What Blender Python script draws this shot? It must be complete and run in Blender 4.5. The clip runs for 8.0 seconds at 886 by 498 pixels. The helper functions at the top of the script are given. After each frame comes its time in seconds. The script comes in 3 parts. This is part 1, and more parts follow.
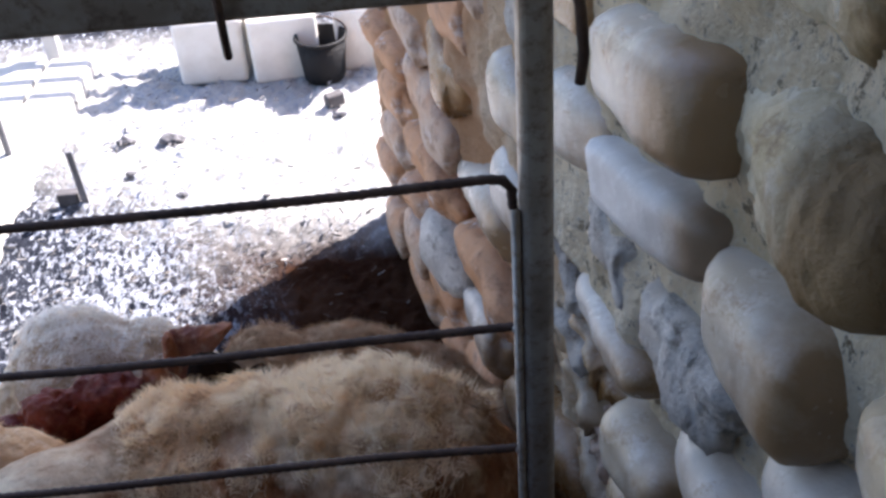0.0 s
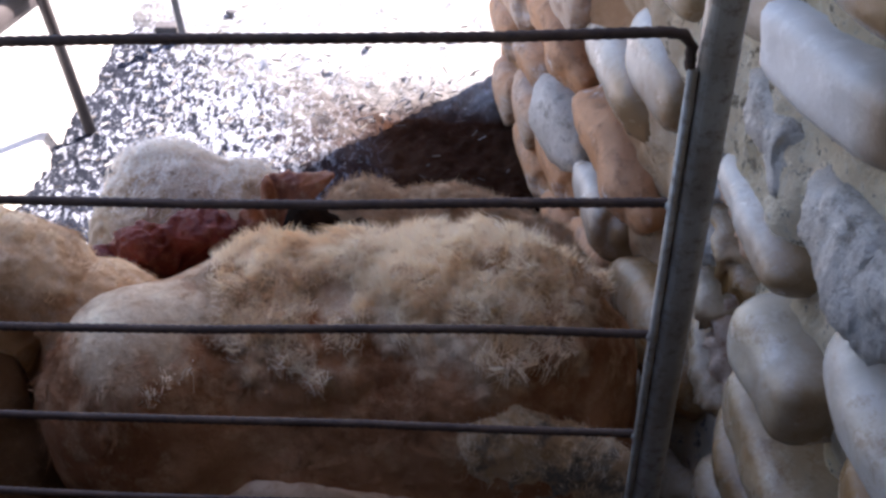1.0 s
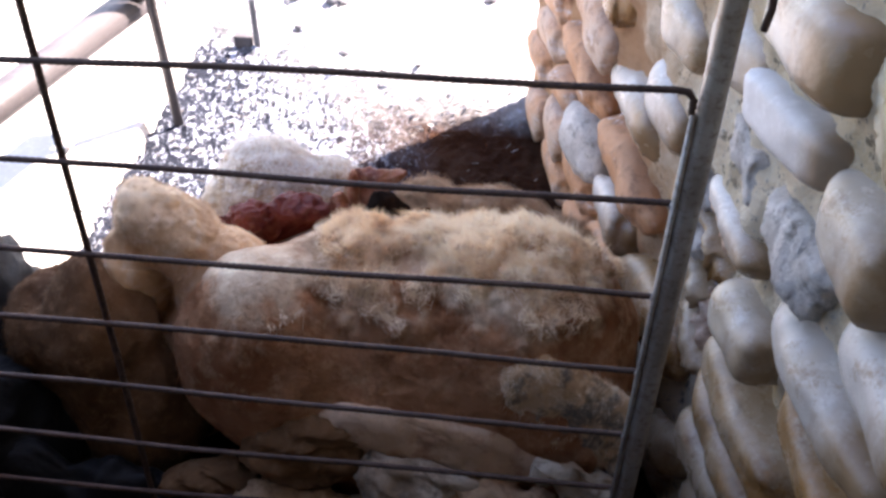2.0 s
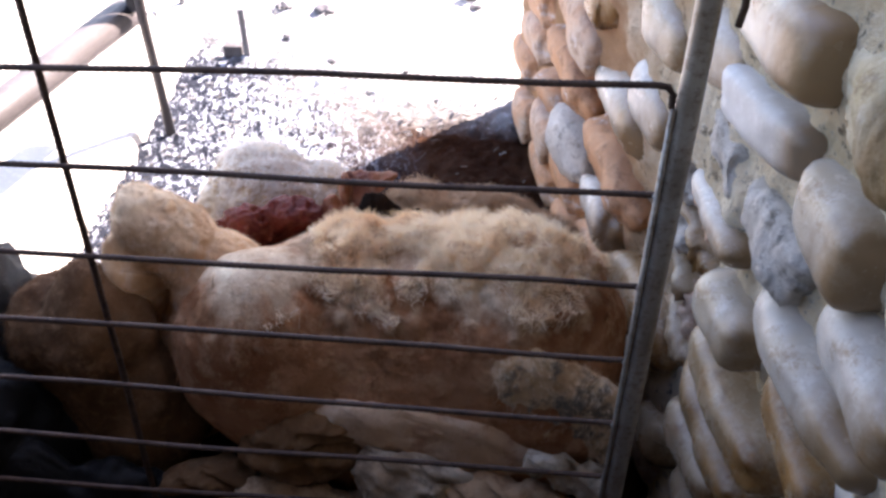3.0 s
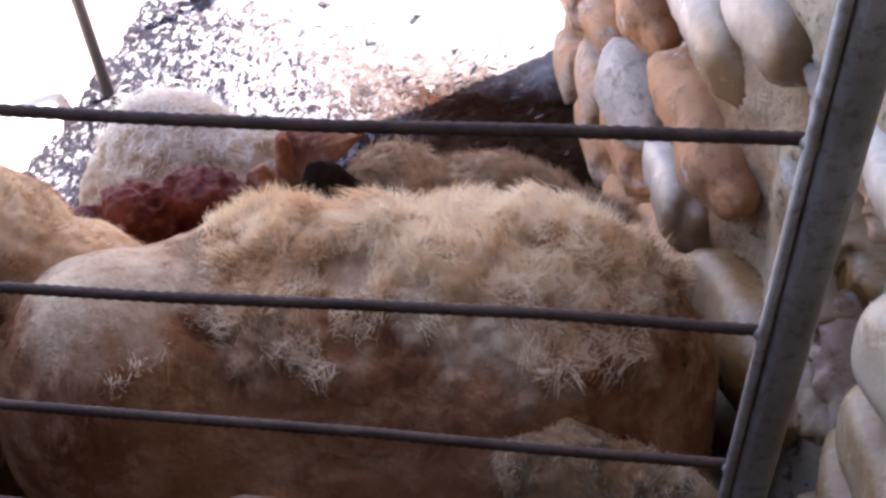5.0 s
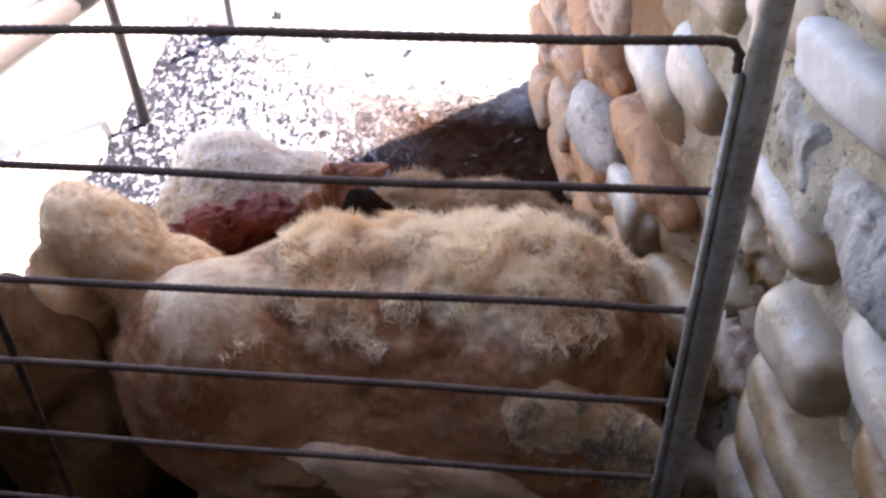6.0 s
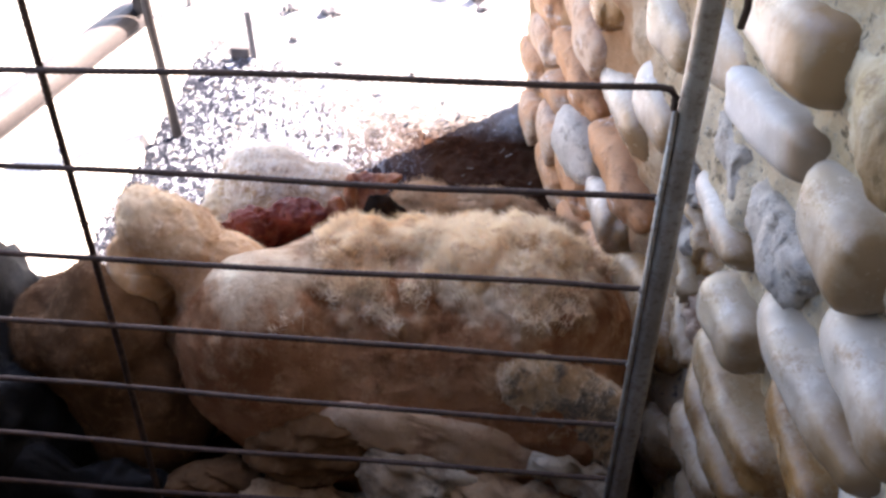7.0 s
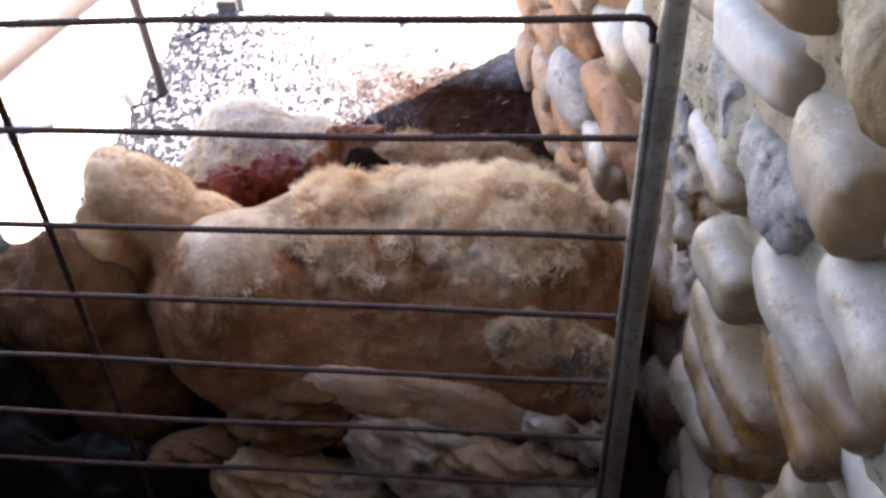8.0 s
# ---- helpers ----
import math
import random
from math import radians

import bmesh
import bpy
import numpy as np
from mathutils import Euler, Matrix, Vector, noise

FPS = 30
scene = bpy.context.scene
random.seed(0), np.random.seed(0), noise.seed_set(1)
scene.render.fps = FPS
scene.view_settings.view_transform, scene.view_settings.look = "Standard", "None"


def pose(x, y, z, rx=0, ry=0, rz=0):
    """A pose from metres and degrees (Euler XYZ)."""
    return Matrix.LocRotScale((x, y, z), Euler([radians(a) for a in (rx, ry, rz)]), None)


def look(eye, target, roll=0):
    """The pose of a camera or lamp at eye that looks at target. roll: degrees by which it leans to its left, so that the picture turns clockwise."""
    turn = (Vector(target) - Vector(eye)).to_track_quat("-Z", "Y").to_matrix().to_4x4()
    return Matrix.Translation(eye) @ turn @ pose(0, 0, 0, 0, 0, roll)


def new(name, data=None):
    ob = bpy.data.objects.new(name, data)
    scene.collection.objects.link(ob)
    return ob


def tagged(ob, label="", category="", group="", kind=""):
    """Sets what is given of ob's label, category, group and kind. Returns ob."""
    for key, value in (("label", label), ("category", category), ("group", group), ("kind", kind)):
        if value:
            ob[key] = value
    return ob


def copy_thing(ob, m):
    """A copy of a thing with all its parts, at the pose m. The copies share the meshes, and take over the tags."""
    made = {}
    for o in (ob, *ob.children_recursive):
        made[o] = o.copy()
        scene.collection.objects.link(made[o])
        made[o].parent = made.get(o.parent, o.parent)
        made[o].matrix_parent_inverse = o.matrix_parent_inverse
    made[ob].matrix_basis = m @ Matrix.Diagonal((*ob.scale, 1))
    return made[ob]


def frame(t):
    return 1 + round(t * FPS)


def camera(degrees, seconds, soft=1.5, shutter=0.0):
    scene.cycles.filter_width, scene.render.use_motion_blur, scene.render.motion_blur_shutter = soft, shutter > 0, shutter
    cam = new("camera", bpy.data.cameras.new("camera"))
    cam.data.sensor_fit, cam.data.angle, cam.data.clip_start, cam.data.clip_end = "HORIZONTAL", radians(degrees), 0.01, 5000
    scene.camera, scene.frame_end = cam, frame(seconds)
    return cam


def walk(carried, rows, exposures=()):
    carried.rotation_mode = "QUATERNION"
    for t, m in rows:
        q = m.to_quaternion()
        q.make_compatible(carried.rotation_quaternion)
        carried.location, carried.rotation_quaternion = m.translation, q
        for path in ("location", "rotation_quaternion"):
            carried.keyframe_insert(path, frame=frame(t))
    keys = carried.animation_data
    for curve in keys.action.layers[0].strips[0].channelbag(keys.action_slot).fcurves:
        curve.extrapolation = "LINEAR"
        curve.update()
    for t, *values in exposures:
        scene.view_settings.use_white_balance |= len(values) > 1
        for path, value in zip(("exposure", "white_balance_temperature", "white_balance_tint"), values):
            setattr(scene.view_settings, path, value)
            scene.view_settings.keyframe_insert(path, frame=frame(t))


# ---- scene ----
cam = camera(44.0, 8.0, soft=2.8)
# seconds, x, y, z, yaw, pitch, roll
PATH = [
    (0.00, -0.075, -0.679, 1.423, -1.43, -36.46, -4.38),
    (0.50, -0.086, -0.638, 1.390, 0.84, -40.01, -1.43),
    (1.00, -0.129, -0.620, 1.364, 3.90, -42.85, -2.12),
    (1.20, -0.165, -0.682, 1.421, 3.55, -44.00, 0.82),
    (2.30, -0.191, -0.959, 1.602, 3.54, -41.72, 1.89),
    (2.50, -0.192, -0.963, 1.602, 2.62, -41.58, 2.74),
    (3.00, -0.189, -0.970, 1.608, 3.03, -41.86, 1.08),
    (3.50, -0.200, -0.845, 1.502, 2.00, -41.68, 1.34),
    (4.00, -0.155, -0.597, 1.345, 5.04, -44.55, -1.64),
    (4.50, -0.154, -0.462, 1.182, 5.91, -43.17, -1.26),
    (4.70, -0.130, -0.456, 1.155, 7.75, -42.28, -1.89),
    (5.80, -0.152, -0.639, 1.362, 6.02, -42.68, -2.41),
    (6.00, -0.170, -0.722, 1.420, 4.70, -42.44, -0.66),
    (6.50, -0.185, -0.957, 1.596, 3.54, -41.81, 0.70),
    (7.00, -0.181, -0.968, 1.608, 3.70, -41.79, 0.65),
    (7.50, -0.166, -0.961, 1.604, 3.60, -41.88, -0.06),
    (8.00, -0.128, -0.901, 1.551, 5.39, -44.23, -2.44),
]
walk(cam, [(t, pose(x, y, z, 90 + p, 0, w) @ pose(0, 0, 0, 0, 0, r)) for t, x, y, z, w, p, r in PATH],
     exposures=[(0.0, 2.2, 6450, 19), (0.5, 1.88, 6400, 20), (1.0, 2.46, 6600, 24), (2.5, 3.08, 6900, 25), (3.0, 3.02, 6950, 25), (4.0, 3.08, 7250, 31),
                (4.7, 3.0, 7300, 34), (6.0, 3.16, 7300, 27), (7.0, 3.3, 7400, 25), (8.0, 3.3, 7450, 25)])

# ---- light ----
SUN = Vector((0.62, 0.53, 0.80)).normalized()
world = bpy.data.worlds.new("sky")
scene.world = world
world.use_nodes = True
wn = world.node_tree.nodes
sky = wn.new("ShaderNodeTexSky")
sky.sky_type = "NISHITA"
sky.sun_disc = False
sky.sun_elevation = math.asin(SUN.z)
sky.sun_rotation = math.atan2(SUN.x, SUN.y)
wn["Background"].inputs["Strength"].default_value = 0.12
world.node_tree.links.new(sky.outputs[0], wn["Background"].inputs["Color"])
sun_data = bpy.data.lights.new("sun", "SUN")
sun_data.energy, sun_data.angle, sun_data.color = 4.8, radians(1.5), (1.0, 0.94, 0.86)
sun = new("sun", sun_data)
sun.matrix_world = look(SUN * 20, (0, 0, 0))


# ---- materials ----
def material(name, base, second, scale=6.0, third=None, fine=60.0, rough=0.8, bump=0.3, bump_scale=None,
             metal=0.0, spread=(0.4, 0.62), random_mix=0.0, island=False, spec=0.5, dist=0.01, patch=None):
    """Two colours mixed by a broad noise, a third by a fine one, relief from fine noise."""
    m = bpy.data.materials.new(name)
    m.use_nodes = True
    nt = m.node_tree
    n, l = nt.nodes, nt.links
    b = n["Principled BSDF"]
    co = n.new("ShaderNodeTexCoord")

    def tex(s, detail=4.0, rgh=0.6):
        t = n.new("ShaderNodeTexNoise")
        t.inputs["Scale"].default_value, t.inputs["Detail"].default_value, t.inputs["Roughness"].default_value = s, detail, rgh
        l.new(co.outputs["Object"], t.inputs["Vector"])
        return t.outputs["Fac"]

    def ramp(f, a, z):
        r = n.new("ShaderNodeMapRange")
        r.inputs["From Min"].default_value, r.inputs["From Max"].default_value = a, z
        l.new(f, r.inputs["Value"])
        return r.outputs["Result"]

    def mix(f, a, z):
        x = n.new("ShaderNodeMix")
        x.data_type = "RGBA"
        l.new(f, x.inputs["Factor"])
        for sock, v in (("A", a), ("B", z)):
            s = [i for i in x.inputs if i.name == sock and i.type == "RGBA"][0]
            if isinstance(v, tuple):
                s.default_value = (*v, 1)
            else:
                l.new(v, s)
        return [o for o in x.outputs if o.type == "RGBA"][0]

    broad = tex(scale)
    if random_mix:
        info = n.new("ShaderNodeNewGeometry" if island else "ShaderNodeObjectInfo")
        rnd = info.outputs["Random Per Island" if island else "Random"]
        add = n.new("ShaderNodeMath")
        add.operation = "MULTIPLY_ADD"
        l.new(rnd, add.inputs[0])
        add.inputs[1].default_value = random_mix
        l.new(broad, add.inputs[2])
        sub = n.new("ShaderNodeMath")
        sub.operation = "SUBTRACT"
        l.new(add.outputs[0], sub.inputs[0])
        sub.inputs[1].default_value = random_mix / 2
        broad = sub.outputs[0]
    col = mix(ramp(broad, *spread), base, second)
    grain = tex(fine, 6.0, 0.7)
    if third:
        col = mix(ramp(grain, 0.5, 0.72), col, third)
    if patch:
        col = mix(ramp(tex(patch[1], 9.0, 0.75), *patch[2:]), col, patch[0])
    l.new(col, b.inputs["Base Color"])
    rr = n.new("ShaderNodeMapRange")
    rr.inputs["To Min"].default_value, rr.inputs["To Max"].default_value = max(0.05, rough - 0.14), min(1.0, rough + 0.14)
    l.new(tex(scale * 2.7), rr.inputs["Value"])
    l.new(rr.outputs["Result"], b.inputs["Roughness"])
    b.inputs["Metallic"].default_value = metal
    b.inputs["Specular IOR Level"].default_value = spec
    if bump:
        bp = n.new("ShaderNodeBump")
        bp.inputs["Strength"].default_value, bp.inputs["Distance"].default_value = bump, dist
        l.new(tex(bump_scale or fine, 8.0, 0.7), bp.inputs["Height"])
        l.new(bp.outputs["Normal"], b.inputs["Normal"])
    return m


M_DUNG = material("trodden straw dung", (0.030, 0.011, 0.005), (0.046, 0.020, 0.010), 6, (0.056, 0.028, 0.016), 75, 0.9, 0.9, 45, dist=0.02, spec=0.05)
def sunlit_share(nt, sep):
    """Share of the sunlit tone: none in the wall's shade, full away from it and past the wall's end."""
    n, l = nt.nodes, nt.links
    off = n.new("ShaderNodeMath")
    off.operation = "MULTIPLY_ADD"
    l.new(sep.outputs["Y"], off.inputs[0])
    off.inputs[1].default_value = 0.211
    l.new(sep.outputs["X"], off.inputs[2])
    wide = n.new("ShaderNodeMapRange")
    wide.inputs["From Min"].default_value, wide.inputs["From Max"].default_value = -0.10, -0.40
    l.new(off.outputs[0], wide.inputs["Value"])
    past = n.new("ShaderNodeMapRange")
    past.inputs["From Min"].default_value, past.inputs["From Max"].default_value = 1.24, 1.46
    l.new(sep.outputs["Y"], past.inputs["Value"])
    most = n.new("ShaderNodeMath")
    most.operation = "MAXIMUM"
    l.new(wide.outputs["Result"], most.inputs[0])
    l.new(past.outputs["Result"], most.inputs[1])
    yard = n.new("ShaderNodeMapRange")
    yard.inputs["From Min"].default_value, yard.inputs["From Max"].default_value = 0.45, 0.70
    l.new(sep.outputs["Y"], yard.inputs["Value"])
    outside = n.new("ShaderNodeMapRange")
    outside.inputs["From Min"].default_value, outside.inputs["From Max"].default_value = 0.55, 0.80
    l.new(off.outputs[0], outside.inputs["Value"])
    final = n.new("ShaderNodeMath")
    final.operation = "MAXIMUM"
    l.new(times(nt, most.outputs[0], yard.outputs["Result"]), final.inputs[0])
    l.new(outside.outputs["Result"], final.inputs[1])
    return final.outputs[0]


def shade_tint(nt, brown, share):
    """Shade painted into the floor: brown in the wall's shadow, giving way to a grey sunlit tone."""
    n, l = nt.nodes, nt.links
    mx = n.new("ShaderNodeMix")
    mx.data_type = "RGBA"
    l.new(share, mx.inputs["Factor"])
    socks = [i for i in mx.inputs if i.type == "RGBA"]
    l.new(brown, socks[0])
    socks[1].default_value = (0.026, 0.030, 0.042, 1)
    return [o for o in mx.outputs if o.type == "RGBA"][0]


def times(nt, a, b):
    m = nt.nodes.new("ShaderNodeMath")
    m.operation = "MULTIPLY"
    nt.links.new(a, m.inputs[0])
    nt.links.new(b, m.inputs[1])
    return m.outputs[0]


def pale_patch(m):
    """Pale earth beyond the pen with sunlight painted into its colour, with an uneven outline of its own."""
    nt = m.node_tree
    n, l = nt.nodes, nt.links
    b = n["Principled BSDF"]
    old = b.inputs["Base Color"].links[0].from_socket
    co = n.new("ShaderNodeTexCoord")
    sep = n.new("ShaderNodeSeparateXYZ")
    l.new(co.outputs["Object"], sep.inputs[0])
    nz = n.new("ShaderNodeTexNoise")
    nz.inputs["Scale"].default_value, nz.inputs["Detail"].default_value, nz.inputs["Roughness"].default_value = 5.0, 8.0, 0.72
    l.new(co.outputs["Object"], nz.inputs["Vector"])
    lin = n.new("ShaderNodeMath")
    lin.operation = "MULTIPLY_ADD"
    l.new(sep.outputs["X"], lin.inputs[0])
    lin.inputs[1].default_value = 0.8
    l.new(sep.outputs["Y"], lin.inputs[2])
    tot = n.new("ShaderNodeMath")
    tot.operation = "MULTIPLY_ADD"
    l.new(nz.outputs["Fac"], tot.inputs[0])
    tot.inputs[1].default_value = 0.9
    l.new(lin.outputs[0], tot.inputs[2])
    mr = n.new("ShaderNodeMapRange")
    mr.inputs["From Min"].default_value, mr.inputs["From Max"].default_value = 1.20, 1.65
    l.new(tot.outputs[0], mr.inputs["Value"])
    mx = n.new("ShaderNodeMix")
    mx.data_type = "RGBA"
    far = n.new("ShaderNodeMapRange")
    far.inputs["From Min"].default_value, far.inputs["From Max"].default_value = 2.55, 2.3
    l.new(sep.outputs["Y"], far.inputs["Value"])
    both = n.new("ShaderNodeMath")
    both.operation = "MULTIPLY"
    l.new(mr.outputs["Result"], both.inputs[0])
    l.new(far.outputs["Result"], both.inputs[1])
    share = sunlit_share(nt, sep)
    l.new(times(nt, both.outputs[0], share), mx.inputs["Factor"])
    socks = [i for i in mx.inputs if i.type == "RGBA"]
    l.new(shade_tint(nt, old, share), socks[0])
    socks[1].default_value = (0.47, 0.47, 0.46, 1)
    # litter flecks in a sunlit tone, left out where the wall's shade falls
    away = n.new("ShaderNodeMath")
    away.operation = "MULTIPLY_ADD"
    l.new(sep.outputs["Y"], away.inputs[0])
    away.inputs[1].default_value = 0.211
    l.new(sep.outputs["X"], away.inputs[2])
    dens = n.new("ShaderNodeMapRange")
    dens.inputs["From Min"].default_value, dens.inputs["From Max"].default_value = -0.12, -0.55
    dens.inputs["To Min"].default_value, dens.inputs["To Max"].default_value = -0.02, 0.115
    l.new(away.outputs[0], dens.inputs["Value"])
    fleck = n.new("ShaderNodeTexNoise")
    fleck.inputs["Scale"].default_value, fleck.inputs["Detail"].default_value, fleck.inputs["Roughness"].default_value = 88.0, 5.0, 0.66
    lie = n.new("ShaderNodeMapping")
    lie.inputs["Rotation"].default_value, lie.inputs["Scale"].default_value = (0, 0, 0.5), (1.0, 0.5, 1.0)
    l.new(co.outputs["Object"], lie.inputs["Vector"])
    l.new(lie.outputs[0], fleck.inputs["Vector"])
    plus = n.new("ShaderNodeMath")
    plus.operation = "ADD"
    l.new(fleck.outputs["Fac"], plus.inputs[0])
    rim = n.new("ShaderNodeMapRange")
    rim.inputs["From Min"].default_value, rim.inputs["From Max"].default_value = -0.66, -0.95
    rim.inputs["To Min"].default_value, rim.inputs["To Max"].default_value = 0.03, -0.09
    l.new(sep.outputs["X"], rim.inputs["Value"])
    total = n.new("ShaderNodeMath")
    total.operation = "ADD"
    l.new(dens.outputs["Result"], total.inputs[0])
    l.new(rim.outputs["Result"], total.inputs[1])
    l.new(total.outputs[0], plus.inputs[1])
    cut = n.new("ShaderNodeMapRange")
    cut.inputs["From Min"].default_value, cut.inputs["From Max"].default_value = 0.55, 0.62
    l.new(plus.outputs[0], cut.inputs["Value"])
    fl = n.new("ShaderNodeMix")
    fl.data_type = "RGBA"
    l.new(times(nt, cut.outputs["Result"], share), fl.inputs["Factor"])
    fsocks = [i for i in fl.inputs if i.type == "RGBA"]
    l.new([o for o in mx.outputs if o.type == "RGBA"][0], fsocks[0])
    fsocks[1].default_value = (0.33, 0.36, 0.42, 1)
    l.new([o for o in fl.outputs if o.type == "RGBA"][0], b.inputs["Base Color"])


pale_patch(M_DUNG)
M_STRAW = material("straw", (0.26, 0.26, 0.26), (0.10, 0.09, 0.08), 3, None, 30, 0.65, 0.1, random_mix=0.8, island=True)
M_CONCRETE = material("pale concrete", (0.55, 0.53, 0.49), (0.42, 0.40, 0.36), 3, (0.62, 0.6, 0.57), 70, 0.85, 0.3, 90, dist=0.004)
M_MORTAR = material("lime mortar", (0.82, 0.71, 0.52), (0.66, 0.53, 0.33), 6, (0.87, 0.81, 0.68), 110, 0.95, 1.0, 120, dist=0.016, patch=((0.22, 0.17, 0.11), 55, 0.55, 0.62))
M_STONE = material("river stone", (0.55, 0.50, 0.43), (0.56, 0.44, 0.29), 6, (0.66, 0.61, 0.53), 34, 0.24, 0.40, 40, spread=(0.42, 0.66), random_mix=0.4, dist=0.006,
                   patch=((0.30, 0.17, 0.07), 9, 0.53, 0.66))
M_STONE_YELLOW = material("rough yellowish stone", (0.52, 0.46, 0.33), (0.40, 0.30, 0.15), 9, (0.60, 0.56, 0.46), 36, 0.6, 0.8, 34, dist=0.012,
                          patch=((0.15, 0.09, 0.04), 10, 0.55, 0.66))
M_STONE_GREY = material("grey cut stone", (0.50, 0.49, 0.47), (0.42, 0.40, 0.37), 8, (0.6, 0.59, 0.57), 40, 0.5, 0.4, 40, dist=0.005)
M_STONE_TAN = material("tan river stone", (0.50, 0.25, 0.12), (0.52, 0.38, 0.28), 9, (0.20, 0.085, 0.035), 32, 0.6, 0.8, 34, random_mix=0.45, dist=0.010,
                       patch=((0.62, 0.56, 0.52), 12, 0.56, 0.66))
M_STONE_ROUGH = material("rough conglomerate", (0.46, 0.42, 0.37), (0.64, 0.60, 0.54), 16, (0.16, 0.13, 0.10), 34, 0.75, 1.0, 30, dist=0.014)
M_STONE_BROWN = material("brown stained stone", (0.40, 0.29, 0.18), (0.28, 0.145, 0.05), 7, (0.52, 0.43, 0.31), 30, 0.28, 0.5, 30, random_mix=0.5, dist=0.006,
                         patch=((0.17, 0.08, 0.026), 8, 0.50, 0.62))
M_STEEL = material("dull galvanised steel", (0.36, 0.335, 0.30), (0.25, 0.215, 0.18), 14, (0.13, 0.085, 0.06), 90, 0.45, 0.15, 120, metal=0.3, dist=0.002)
M_REBAR = material("rusted ribbed bar", (0.060, 0.036, 0.028), (0.10, 0.062, 0.045), 25, (0.035, 0.022, 0.020), 120, 0.65, 0.3, 160, metal=0.1, dist=0.002, spec=0.3)
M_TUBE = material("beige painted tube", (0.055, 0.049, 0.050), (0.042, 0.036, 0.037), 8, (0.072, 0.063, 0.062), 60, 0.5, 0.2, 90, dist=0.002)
M_WOOL = material("matted wool", (0.48, 0.235, 0.12), (0.29, 0.115, 0.05), 7, (0.60, 0.36, 0.20), 26, 0.95, 0.8, 45, spread=(0.42, 0.62), spec=0.1, dist=0.015,
                  patch=((0.20, 0.075, 0.032), 9, 0.54, 0.68))


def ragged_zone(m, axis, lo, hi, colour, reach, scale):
    """A second colour past a ragged border across one axis: pale wool and top light on a crest, earth in the joints of
    a wall.
    """
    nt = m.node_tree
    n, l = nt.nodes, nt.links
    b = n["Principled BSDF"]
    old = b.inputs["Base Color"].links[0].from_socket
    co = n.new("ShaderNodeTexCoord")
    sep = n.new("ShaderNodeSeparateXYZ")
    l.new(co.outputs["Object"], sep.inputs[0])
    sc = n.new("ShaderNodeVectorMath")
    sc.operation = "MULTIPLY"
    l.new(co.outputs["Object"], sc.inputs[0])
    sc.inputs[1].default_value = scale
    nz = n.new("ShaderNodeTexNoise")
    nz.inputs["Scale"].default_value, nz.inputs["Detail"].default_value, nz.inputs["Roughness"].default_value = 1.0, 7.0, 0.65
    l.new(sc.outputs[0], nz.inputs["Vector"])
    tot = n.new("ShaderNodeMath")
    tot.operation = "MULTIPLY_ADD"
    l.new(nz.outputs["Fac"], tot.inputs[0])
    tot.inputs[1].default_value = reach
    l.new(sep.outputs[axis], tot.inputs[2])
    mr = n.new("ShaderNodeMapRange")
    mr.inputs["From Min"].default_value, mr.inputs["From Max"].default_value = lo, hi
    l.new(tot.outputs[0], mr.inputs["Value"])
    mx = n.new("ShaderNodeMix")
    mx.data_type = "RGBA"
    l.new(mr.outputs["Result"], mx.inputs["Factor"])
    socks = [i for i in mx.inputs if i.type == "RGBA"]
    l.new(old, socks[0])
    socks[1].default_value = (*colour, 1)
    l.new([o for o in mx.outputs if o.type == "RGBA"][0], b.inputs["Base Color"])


# cream crest: paler wool, with the light from above painted in
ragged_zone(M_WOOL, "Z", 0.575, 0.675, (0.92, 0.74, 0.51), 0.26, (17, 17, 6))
ragged_zone(M_MORTAR, "X", 0.80, 1.20, (0.50, 0.28, 0.14), 1.0, (6, 6, 6))
# near ends browned: rubbed-in earth, plus shade painted on ends turned from daylight
ragged_zone(M_STONE, "X", 0.085, 0.0, (0.25, 0.16, 0.085), 0.16, (14, 14, 14))
ragged_zone(M_STONE_GREY, "X", -0.03, -0.07, (0.22, 0.155, 0.10), 0.05, (16, 16, 16))
ragged_zone(M_STONE_YELLOW, "X", 0.08, 0.02, (0.19, 0.12, 0.05), 0.16, (14, 14, 14))
M_WOOL_TUFT = material("cream wool locks", (0.96, 0.83, 0.64), (0.87, 0.60, 0.33), 11, None, 40, 0.95, 0, spread=(0.48, 0.72), random_mix=0.05, island=True, spec=0.1)
# rear mound's locks: the light on its top painted as white
M_WOOL_LIT = material("wool locks whitened for light", (0.94, 0.90, 0.84), (0.84, 0.74, 0.60), 9, None, 40, 0.95, 0, spread=(0.5, 0.75), random_mix=0.05, island=True, spec=0.1)


def translucent(m, share):
    """Lets light through thin strands."""
    nt = m.node_tree
    n, l = nt.nodes, nt.links
    b, out = n["Principled BSDF"], n["Material Output"]
    tr = n.new("ShaderNodeBsdfTranslucent")
    l.new(b.inputs["Base Color"].links[0].from_socket, tr.inputs["Color"])
    mx = n.new("ShaderNodeMixShader")
    mx.inputs["Fac"].default_value = share
    l.new(b.outputs[0], mx.inputs[1])
    l.new(tr.outputs[0], mx.inputs[2])
    l.new(mx.outputs[0], out.inputs["Surface"])


